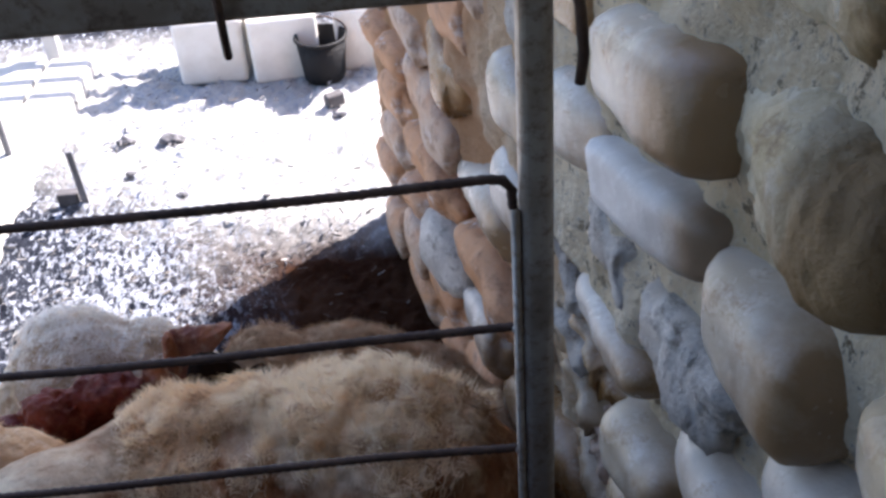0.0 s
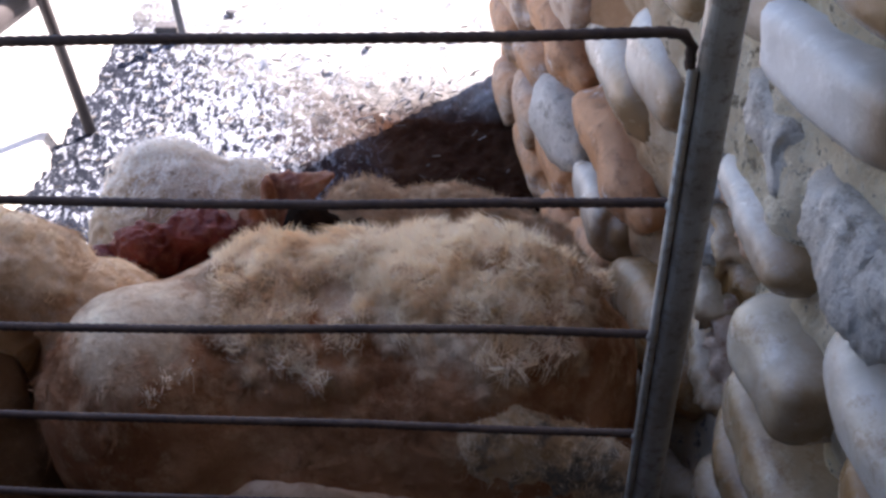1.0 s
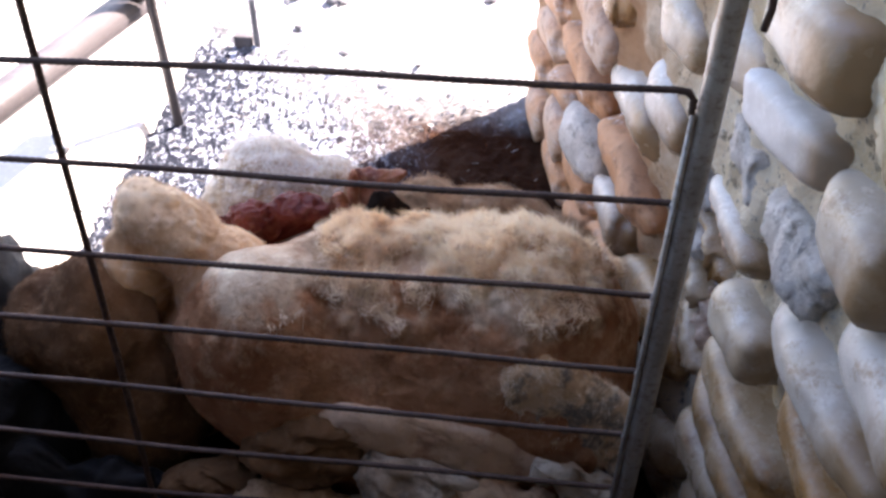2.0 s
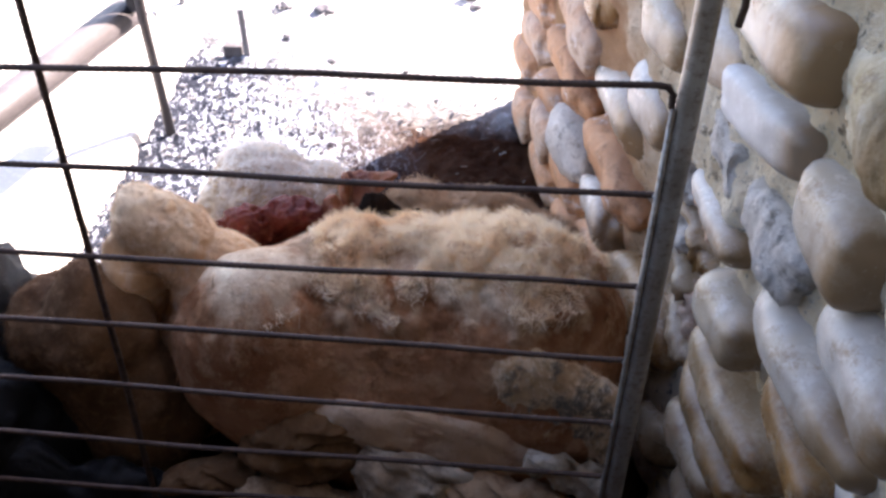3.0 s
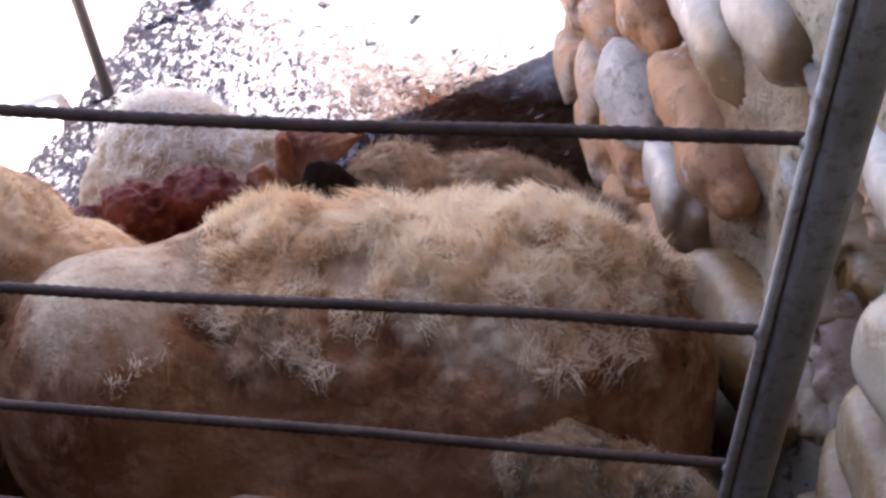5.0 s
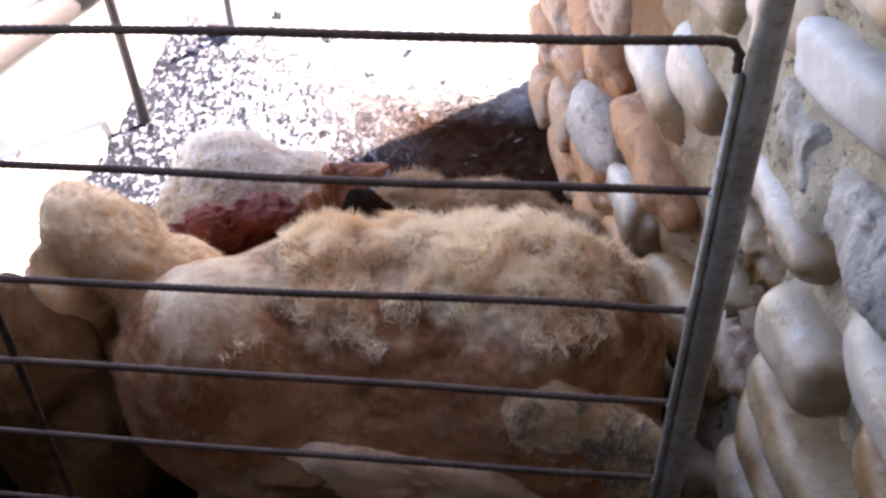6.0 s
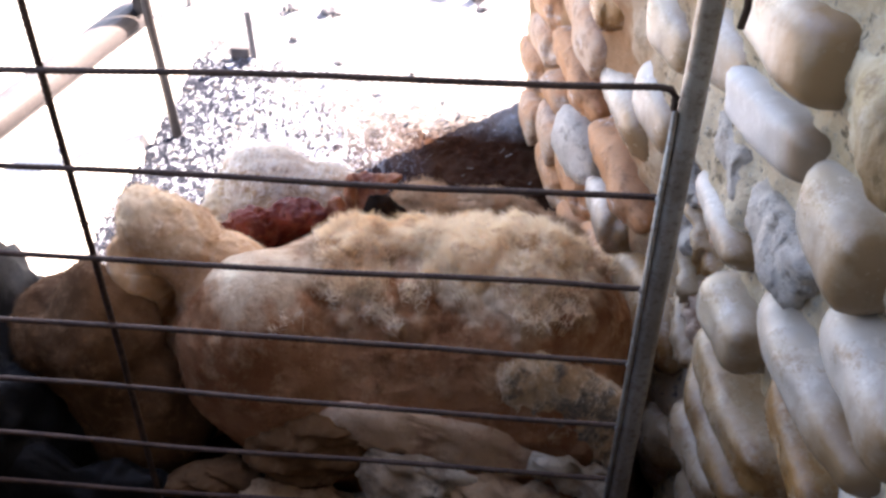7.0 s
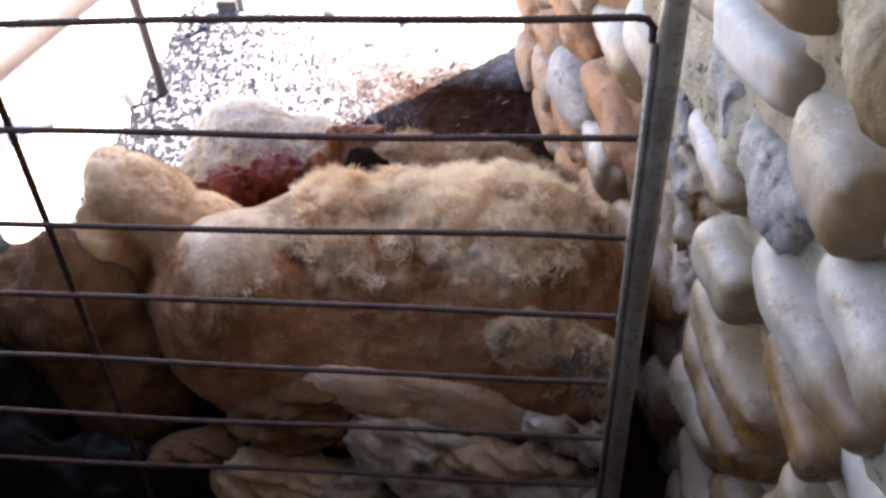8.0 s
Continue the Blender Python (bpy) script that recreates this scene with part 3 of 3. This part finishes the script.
small = [[mesh_of("stone", stone_mesh(ln, 0.038 + 0.003 * k, h, 40 + 7 * k + j, 22, 14, 3.6, 0.42, 5.0, 0.12), mat) for k, (ln, h) in enumerate(SIZES)]
         for j, mat in enumerate((M_STONE, M_STONE_TAN, M_STONE_ROUGH, M_STONE_BROWN))]
rnd = random.Random(11)
z = 0.05
while z < 1.5:
    s = WALL_END - rnd.uniform(0.02, 0.12)
    while s > -1.2:
        k = rnd.choice((0, 0, 1, 2, 2, 3, 4)) if s > 0.1 else rnd.choice((1, 3, 3))
        ln, h = SIZES[k]
        c, zz = s - ln / 2, z + rnd.uniform(-0.020, 0.020)
        clash = any(abs(c - a) < (ln / 2 + la) * 0.86 and abs(zz - b) < (h / 2 + hb) * 0.80 for a, b, la, hb in taken)
        if not clash:
            tan = 0.88 if s > 0.95 else 0.42 if s > 0.3 else 0.15
            row = 3 if z < 0.52 and s < 0.6 and rnd.random() < 0.75 else 1 if rnd.random() < tan else rnd.choice((0, 0, 0, 2, 3))
            ob = new("stone", small[row][k])
            set_stone(ob, c, zz, rnd.uniform(-16, 9))
            taken.append((c, zz, ln / 2, h / 2))
            s -= ln + rnd.uniform(0.006, 0.02)
        else:
            s -= 0.03
    z += 0.118

# unseen walls and roof, added to block and shape the light
def build_left_screen():
    """Unseen light screen: full height at the back, breast-high towards the gate."""
    bm = box(-1.30, -1.97, 1.28, 0.14, 1.74, 2.56)
    return box(-1.30, -0.43, 0.53, 0.14, 1.34, 1.06, bm=bm)


tagged(part("wall_left", build_left_screen(), M_SCREEN_BOARD), "unseen dark screen shaping the light, breast-high beside the pen", "wall", kind="structure")
tagged(part("wall_back", box(-0.55, -2.9, 1.28, 2.9, 0.2, 2.56), M_SCREEN_BACK), "unseen dark screen blocking light from behind", "wall", kind="structure")
tagged(part("roof", box(-0.35, -1.46, 2.62, 2.5, 2.88, 0.1), M_SCREEN_BOARD), "unseen dark slab added to block skylight", "roof", kind="structure")

# ---- the gate ----
# height at the post, and how much higher the bar sits at the middle upright
BARS = (0.981, 0.836, 0.694, 0.562, 0.436, 0.316, 0.203, 0.085)
RISE = (-0.014, -0.004, 0.001, 0.013, 0.016, 0.014, 0.012, 0.01)
gate = thing("metal_gate", (0, 0, 0), "closed metal hurdle gate of rusty ribbed bars in a steel frame", "gate")
part("post", box(0.0145, 0, 0.58, 0.026, 0.024, 1.16, 0.009, 5), M_STEEL, gate, "dull grey square steel post")
part("post", box(-1.49, 0, 0.58, 0.032, 0.03, 1.16, 0.005, 3), M_STEEL, gate, "dull grey square steel post")
part("top_rail", box(-0.7375, 0, 1.145, 1.472, 0.03, 0.034, 0.005, 3), M_STEEL, gate, "dark square steel rail")
bars = []
for i, (zb, up) in enumerate(zip(BARS, RISE)):
    wob = [(-1.474 + 1.47 * k / 12, 0.0012 * math.sin(k * 1.7 + i), zb + up * (1.474 - 1.47 * k / 12) / 0.68 + 0.0022 * math.sin(k * 0.9 + i * 2.1)) for k in range(12)]
    if i == 0:
        end = [(-0.022, 0, zb), (-0.010, 0, zb - 0.002), (-0.004, 0, zb - 0.010), (-0.003, 0, zb - 0.03)]
    else:
        end = [(-0.016, 0, zb), (0.006, 0, zb)]
    bars.append(part("bar", tube(wob + end, 0.0038, 8, 0.008), M_REBAR, gate))
for x in (-0.681, -1.30):
    part("upright_bar", tube([(x, 0.0095, 0.0), (x + 0.003, 0.0095, 0.5), (x - 0.002, 0.0095, 1.13)], 0.0044, 8, 0.009), M_REBAR, gate)
part("edge_rod", tube([(-0.002, -0.006, 0.955), (-0.002, -0.006, 0.04)], 0.0038, 8), M_STEEL, gate, "thin shiny welded rod")
for zb, bar in zip(BARS[1:], bars[1:]):
    w = bmesh.new()
    bmesh.ops.create_icosphere(w, subdivisions=2, radius=0.0065, matrix=Matrix.Translation((-0.001, -0.004, zb)) @ Matrix.Diagonal((1, 0.8, 0.8, 1)))
    part("weld", finish(w), M_STEEL, bar)
part("hook", tube([(0.036, -0.012, 1.15), (0.043, -0.016, 1.12), (0.046, -0.016, 1.085), (0.044, -0.014, 1.062)], 0.004, 8), M_REBAR, gate, "dark bent wire hook")
part("wire_tie", tube([(-0.19, -0.019, 1.168), (-0.189, -0.020, 1.14), (-0.190, -0.014, 1.118), (-0.191, -0.006, 1.100)], 0.003, 6), M_REBAR, gate, "dark hanging wire tie")

# ---- fleece mounds behind the gate: plain stand-ins for dead sheep ----
front = blob((-0.28, 0.27, 0.28), [(-0.34, 0.27, 0.26, 0.28, 0.17, 0.245), (-0.16, 0.27, 0.28, 0.20, 0.17, 0.255), (-0.05, 0.25, 0.22, 0.095, 0.15, 0.21), (-0.525, 0.20, 0.31, 0.145, 0.125, 0.20), (-0.27, 0.21, 0.18, 0.28, 0.125, 0.19)],
             7, ((0.018, 6), (0.009, 14), (-0.002, 24), (0.002, 50), (0.0012, 110)), 2.0, floor=-0.01)
front.normal_update()
for v in front.verts:
    band = min(1.0, max(0.0, (v.co.z - 0.40 - 0.05 * noise.noise(v.co * 11)) / 0.08)) * min(1.0, max(0.0, (v.co.x + 0.50) / 0.08))
    lock = 0.42 - abs(noise.noise(Vector((v.co.x * 30, v.co.y * 30, v.co.z * 9 + 3)))) - 0.5 * abs(noise.noise(Vector((v.co.x * 62, v.co.y * 62, v.co.z * 22))))
    big = noise.voronoi(Vector((v.co.x * 17, v.co.y * 17, v.co.z * 13)) + noise.noise_vector(v.co * 14) * 0.7)[0][0]
    fine_tuft = noise.voronoi(Vector((v.co.x * 42, v.co.y * 42, v.co.z * 30)) + noise.noise_vector(v.co * 30) * 0.6)[0][0]
    v.co += v.normal * band * (0.010 * lock + 0.030 * (0.50 - big) + 0.012 * (0.50 - fine_tuft))
front_locks = locks(front, 26000, 0.0140, 0.00060, lambda p, n: 0.95 if p.z > 0.475 + 0.06 * noise.noise(p * 9) + 0.03 * noise.noise(p * 30) and n.z > -0.1 and p.x > -0.45 + 0.07 * noise.noise(p * 12) else 0.0, 3, 12, 0.55, 0.10, 0.75, 0.007)
hanging = locks(front, 11000, 0.018, 0.0006, lambda p, n: min(1.0, 2.6 * max(0.0, noise.noise(Vector((p.x * 13, p.y * 13, p.z * 5))))) * min(1.0, max(0.0, (p.z - 0.30) / 0.14)) if p.z < 0.50 and n.y < 0.2 else 0.0, 71, 10, 0.8, 1.5, 0.12, 0.006)
mound = thing("fleece_mound", (-0.28, 0.27, 0), "large mound of matted cream and ginger wool fleece", "fleece")
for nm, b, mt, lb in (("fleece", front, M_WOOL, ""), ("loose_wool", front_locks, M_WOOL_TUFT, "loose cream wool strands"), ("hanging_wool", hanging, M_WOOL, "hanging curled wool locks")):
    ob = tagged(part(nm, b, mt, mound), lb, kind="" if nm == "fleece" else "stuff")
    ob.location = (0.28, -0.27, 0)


def heap(name, centre, blobs, mat, label, category, subdiv=5, lumps=((0.015, 8), (0.008, 22)), seed=1.0, floor=-0.01, nap=0):
    bm = blob(centre, blobs, subdiv, lumps, seed, floor=floor)
    hairs = locks(bm, nap, 0.0045, 0.0004, lambda p, n: 0.9 if p.z > 0.12 else 0.0, int(seed) + 40, 7, 0.3, 0.5, 0.25, 0.006) if nap else None
    ob = tagged(part(name, bm, mat), label, category)
    if hairs:
        tagged(part("short_nap", hairs, mat, ob), "short soft hairs", kind="stuff")
    return ob


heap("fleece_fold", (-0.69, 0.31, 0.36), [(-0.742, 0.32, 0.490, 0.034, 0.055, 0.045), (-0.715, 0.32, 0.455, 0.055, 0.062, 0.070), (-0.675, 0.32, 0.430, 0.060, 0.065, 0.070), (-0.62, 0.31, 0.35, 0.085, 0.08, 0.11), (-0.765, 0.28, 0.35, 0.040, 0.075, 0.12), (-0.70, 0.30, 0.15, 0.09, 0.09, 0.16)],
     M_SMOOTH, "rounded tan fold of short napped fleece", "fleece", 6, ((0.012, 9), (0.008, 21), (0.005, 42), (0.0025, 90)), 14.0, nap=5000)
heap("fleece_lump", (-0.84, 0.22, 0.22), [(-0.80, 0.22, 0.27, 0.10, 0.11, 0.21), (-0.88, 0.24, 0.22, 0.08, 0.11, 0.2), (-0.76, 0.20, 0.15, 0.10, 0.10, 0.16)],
     M_SHADED_NAP, "brown lump of short napped fleece, darkened for shade", "fleece", 6, ((0.035, 6), (0.016, 13), (0.005, 30), (0.002, 70)), 6.0, nap=6000)
rear = blob((-0.58, 0.58, 0.25), [(-0.61, 0.58, 0.21, 0.125, 0.12, 0.215), (-0.49, 0.58, 0.2, 0.10, 0.11, 0.195)], 6, ((0.015, 8), (-0.008, 30), (-0.006, 66)), 8.0, floor=-0.01)
# strands on the top only, where the light is painted in
rear_locks = locks(rear, 7000, 0.010, 0.0006, lambda p, n: min(1.0, max(0.0, (p.z - 0.36 + 0.06 * noise.noise(p * 14)) / 0.06)), 9, 12)
rear_mound = thing("fleece_mound", (-0.58, 0.58, 0), "smaller mound of pale grey and cream wool fleece", "fleece")
for nm, b, mt, lb in (("fleece", rear, M_WOOL_PALE, ""), ("loose_wool", rear_locks, M_WOOL_LIT, "loose wool strands whitened for light on top")):
    ob = part(nm, b, mt, rear_mound, lb)
    ob.location = (0.58, -0.58, 0)
tan = blob((-0.2, 0.53, 0.2), [(-0.31, 0.53, 0.19, 0.09, 0.09, 0.215), (-0.20, 0.53, 0.17, 0.14, 0.1, 0.225), (-0.08, 0.52, 0.13, 0.11, 0.1, 0.205), (0.0, 0.50, 0.10, 0.07, 0.09, 0.17)], 6, ((0.014, 9), (-0.008, 30), (-0.006, 66)), 5.0, floor=-0.01)
tan_locks = locks(tan, 5000, 0.009, 0.0005, lambda p, n: 1.0 if p.z > 0.3 else 0.2, 19, 10)
tan_mound = thing("fleece_mound", (-0.2, 0.53, 0), "low mound of dirty tan wool fleece beside the wall", "fleece")
for nm, b, mt, lb in (("fleece", tan, M_WOOL_TAN, ""), ("loose_wool", tan_locks, M_WOOL_TAN, "short tan wool strands")):
    ob = part(nm, b, mt, tan_mound, lb)
    ob.location = (0.2, -0.53, 0)

# plain red and orange stand-ins between the mounds, and a dark form for shade
heap("red_lump", (-0.58, 0.44, 0.32), [(-0.665, 0.43, 0.335, 0.04, 0.035, 0.045), (-0.60, 0.44, 0.365, 0.05, 0.032, 0.042), (-0.52, 0.45, 0.395, 0.055, 0.028, 0.028), (-0.6, 0.44, 0.16, 0.07, 0.04, 0.16)],
     M_RED, "knobbly dark red lump between fleece mounds", "lump", 6, ((0.008, 26), (-0.010, 40), (-0.005, 90)), 2.0)
heap("orange_scrap", (-0.43, 0.48, 0.36), [(-0.437, 0.50, 0.40, 0.011, 0.016, 0.050), (-0.395, 0.52, 0.432, 0.046, 0.014, 0.008), (-0.455, 0.465, 0.385, 0.020, 0.022, 0.042), (-0.43, 0.5, 0.15, 0.04, 0.04, 0.17)],
     M_RUST, "ragged orange brown scrap between fleece mounds", "scrap", 6, ((0.012, 26), (0.009, 60), (0.004, 120)), 7.0)
# no clump lies here: a dark form fills in the hollow's shade
heap("dark_clump", (-0.385, 0.45, 0.2), [(-0.378, 0.455, 0.2, 0.062, 0.045, 0.248), (-0.31, 0.45, 0.18, 0.06, 0.04, 0.235)], M_HOLLOW_SHADE, "dark form painting the shade of the hollow between mounds", "clump", 5, ((0.02, 19), (0.012, 45), (0.006, 100)), 9.0)

# soiled scraps at the foot of the gate
def scrap(x, y, z, rx, ry, rz, mat, label, seed, folds=0.02, turn=0.0, woolly=0, creased=0.045):
    """A crumpled, folded rag of wool: a flat lumpy form with creases."""
    m = Matrix.Rotation(radians(turn), 4, "Y")
    fine = ((folds, 9), (-0.006, 24), (-0.004, 58), (0.002, 120)) if woolly else ((folds * 1.3, 9), (-folds * 0.6, 22), (-folds * 0.25, 55), (0.002, 110))
    bm = blob((0, 0, 0), [(0, 0, 0, rx, ry, rz), (rx * 0.5, 0, -rz * 0.25, rx * 0.6, ry * 0.9, rz * 0.7), (-rx * 0.55, 0.0, rz * 0.2, rx * 0.5, ry, rz * 0.7)], 6 if woolly else 5,
              fine, seed)
    for v in bm.verts:
        crease = abs(noise.noise(Vector((v.co.x * 6, seed, v.co.z * 26 + v.co.x * 14))))
        v.co.y += (0.012 if woolly else creased) * max(0.0, 0.35 - crease)
        v.co = m @ v.co + Vector((x, y, z))
        v.co.z = max(v.co.z, -0.01)
    strands = locks(bm, woolly, 0.008, 0.0004, lambda p, n: 0.6, int(seed), 8, 0.7, 0.8, 0.15, 0.006) if woolly else None
    ob = tagged(part("wool_scrap", bm, mat), label, "scrap", "scraps at the foot of the gate")
    if strands:
        part("loose_wool", strands, M_WOOL_TUFT, ob, "short cream wool strands")
    return ob


SOILED, TAN = "soiled pale folded wool scrap", "tan folded fleece scrap"
scrap(-0.075, 0.136, 0.305, 0.140, 0.036, 0.090, M_STAINED, "cream wool clump with grey black smears", 11, 0.014, 38, 2600)
scrap(-0.27, 0.098, 0.250, 0.16, 0.022, 0.066, M_PINKISH, "flat pinkish tan fleece sheet under the mound", 12, 0.016, 8, creased=0.012)
scrap(-0.46, 0.080, 0.225, 0.085, 0.032, 0.070, M_SHADED_NAP, "folded brown fleece scrap, darkened for shade", 13, 0.020, -25)
scrap(-0.27, 0.062, 0.225, 0.080, 0.014, 0.016, M_SCRAP, SOILED, 14, 0.010, 12)
scrap(-0.045, 0.060, 0.225, 0.075, 0.022, 0.040, M_RAG, "white rag of clean wool", 15, 0.018, 22)
scrap(-0.135, 0.050, 0.180, 0.095, 0.024, 0.030, M_WOOL_TAN, "rolled tan fleece scrap", 16, 0.012, 4)
scrap(-0.29, 0.055, 0.165, 0.085, 0.030, 0.055, M_SCRAP, SOILED, 17, 0.022, 20)
scrap(-0.385, 0.045, 0.095, 0.060, 0.028, 0.030, M_RAG, "white rag of clean wool", 18, 0.022, -28)
scrap(-0.20, 0.050, 0.105, 0.100, 0.035, 0.045, M_SCRAP, SOILED, 19, 0.022, 6)
scrap(-0.62, 0.060, 0.150, 0.070, 0.030, 0.028, M_SHADED_NAP, "folded brown fleece scrap, darkened for shade", 20, 0.014, -14)
scrap(-0.48, 0.050, 0.080, 0.110, 0.040, 0.085, M_WOOL_TAN, TAN, 21, 0.022)
scrap(-0.06, 0.050, 0.110, 0.080, 0.035, 0.040, M_SCRAP, SOILED, 24, 0.020, -8)
scrap(-0.12, 0.050, 0.030, 0.16, 0.045, 0.045, M_SCRAP, SOILED, 22, 0.022)
scrap(-0.33, 0.050, 0.020, 0.14, 0.045, 0.055, M_SCRAP, SOILED, 23, 0.022)

# crumpled black sack
heap("plastic_sack", (-1.0, 0.12, 0.16), [(-0.98, 0.14, 0.14, 0.14, 0.12, 0.2), (-1.04, 0.3, 0.2, 0.1, 0.14, 0.22)], M_SACK,
     "crumpled shiny black plastic sack on the floor", "sack", 5, ((0.05, 9), (0.03, 22), (0.01, 50)), 3.0)

# added black form that stands in for the dark at the gate foot
heap("plastic_sack", (-0.80, 0.06, 0.08), [(-0.78, 0.06, 0.07, 0.15, 0.045, 0.12), (-0.90, 0.06, 0.10, 0.08, 0.045, 0.13)], M_SACK,
     "added black form darkening the floor at the gate foot", "sack", 5, ((0.03, 9), (0.02, 24), (0.008, 50)), 5.0)

# ---- beyond the pen ----
hurdle = thing("metal_hurdle", (-1.03, 1.2, 0.0), "beige tube hurdle standing along the concrete edge", "hurdle")
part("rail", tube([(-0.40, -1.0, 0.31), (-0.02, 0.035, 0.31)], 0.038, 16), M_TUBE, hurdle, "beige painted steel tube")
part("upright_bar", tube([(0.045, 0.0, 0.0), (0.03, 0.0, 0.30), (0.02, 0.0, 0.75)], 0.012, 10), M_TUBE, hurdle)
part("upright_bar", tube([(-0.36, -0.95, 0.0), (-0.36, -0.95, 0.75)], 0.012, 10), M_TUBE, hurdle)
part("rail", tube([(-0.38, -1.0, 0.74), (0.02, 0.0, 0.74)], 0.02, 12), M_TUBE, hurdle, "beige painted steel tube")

fence = thing("rail_fence", (-1.1, 2.35, 0), "low white painted rail fence beyond the pen", "fence")
for x in (-0.5, 0.0, 0.52, 0.95):
    part("fence_post", box(x, 0, 0.22, 0.04, 0.04, 0.44, 0.004), M_WHITE, fence)
for zf in (0.12, 0.26, 0.40):
    part("rail", tube([(-0.9, -0.03, zf), (0.98, -0.03, zf + 0.01)], 0.016, 8), M_WHITE, fence)

block = thing("stone_block", (-0.61, 2.22, 0), "white limestone block on the sunlit ground", "block", "blocks beyond the pen")
part("body", box(0, 0, 0.085, 0.19, 0.16, 0.19, 0.012, 3), M_BLOCK, block)
copy_thing(block, pose(-0.405, 2.2, 0, 0, 0, 4))
copy_thing(block, pose(-0.16, 2.22, 0, 0, 0, -5))
brick = thing("brick", (-0.905, 1.575, 0), "dark broken brick lying on the straw", "brick")
part("body", box(0, 0, 0.012, 0.05, 0.03, 0.035, 0.004), M_BRICK, brick)
copy_thing(brick, pose(-0.27, 1.95, 0, 0, 0, 30))
stake = thing("wooden_stake", (-1.09, 1.77, 0), "short grey weathered wooden stake by the concrete", "stake")
part("shaft", box(0, 0, 0.07, 0.016, 0.016, 0.16, 0.003), M_GREYWOOD, stake)
copy_thing(stake, pose(-0.867, 1.567, 0, 3, -2, 20))
part("bracket", box(0.004, 0.02, 0.43, 0.022, 0.03, 0.2, 0.004), M_TUBE, hurdle, "flat rusty bracket")
iron_stake = tagged(part("iron_stake", tube([(-1.44, 1.23, -0.01), (-1.46, 1.22, 0.7)], 0.012, 8), M_REBAR), "dark upright iron stake on the concrete", "stake")


def build_bucket(at):
    """A made-up dark bucket for a dark gap by the blocks, with a rolled rim and a wire handle."""
    bucket = thing("feed_bucket", at, "made-up dark bucket filling a dark gap on the sunlit ground", "bucket")
    bm = bmesh.new()
    prof = ((0.0, 0.0), (0.052, 0.0), (0.058, 0.008), (0.070, 0.125), (0.066, 0.125), (0.054, 0.012), (0.0, 0.010))
    rings = [[bm.verts.new((r * math.cos(a), r * math.sin(a), h)) for a in [math.tau * k / 20 for k in range(20)]] for r, h in prof[1:-1]]
    for a, b in zip(rings, rings[1:]):
        for k in range(20):
            bm.faces.new((a[k], a[(k + 1) % 20], b[(k + 1) % 20], b[k]))
    bm.faces.new(rings[0][::-1])
    bm.faces.new(rings[-1])
    bmesh.ops.recalc_face_normals(bm, faces=bm.faces)
    part("body", finish(bm), M_SACK, bucket)
    part("rim", tube([(0.07 * math.cos(a), 0.07 * math.sin(a), 0.126) for a in [math.tau * k / 24 for k in range(25)]], 0.005, 6), M_SACK, bucket)
    part("handle", tube([(0.072 * math.cos(a), 0.03, 0.12 + 0.05 * math.sin(a)) for a in [math.pi * k / 12 for k in range(13)]], 0.0025, 6), M_REBAR, bucket, "thin wire handle")
    return bucket


build_bucket((-0.297, 2.105, 0))

for i, (x, y, r) in enumerate(((-0.814, 1.829, 0.035), (-0.693, 1.819, 0.045), (-0.776, 1.675, 0.02), (-0.635, 1.555, 0.02), (-0.429, 1.521, 0.015), (-0.259, 1.874, 0.025))):
    bm = blob((x, y, r * 0.3), [(x, y, r * 0.3, r, r * 0.7, r * 0.5), (x + r * 0.7, y + r * 0.2, r * 0.2, r * 0.6, r * 0.5, r * 0.4)], 4, ((r * 0.3, 30), (r * 0.2, 70)), 31.0 + i, floor=-0.01)
    bmesh.ops.scale(bm, vec=(0.62, 0.62, 0.62), space=Matrix.Translation((-x, -y, 0)), verts=bm.verts)
    tagged(part("dung_clod", bm, M_CLOD), "dry dark clod of dung on the pale ground", "clod", "clods on the ground")
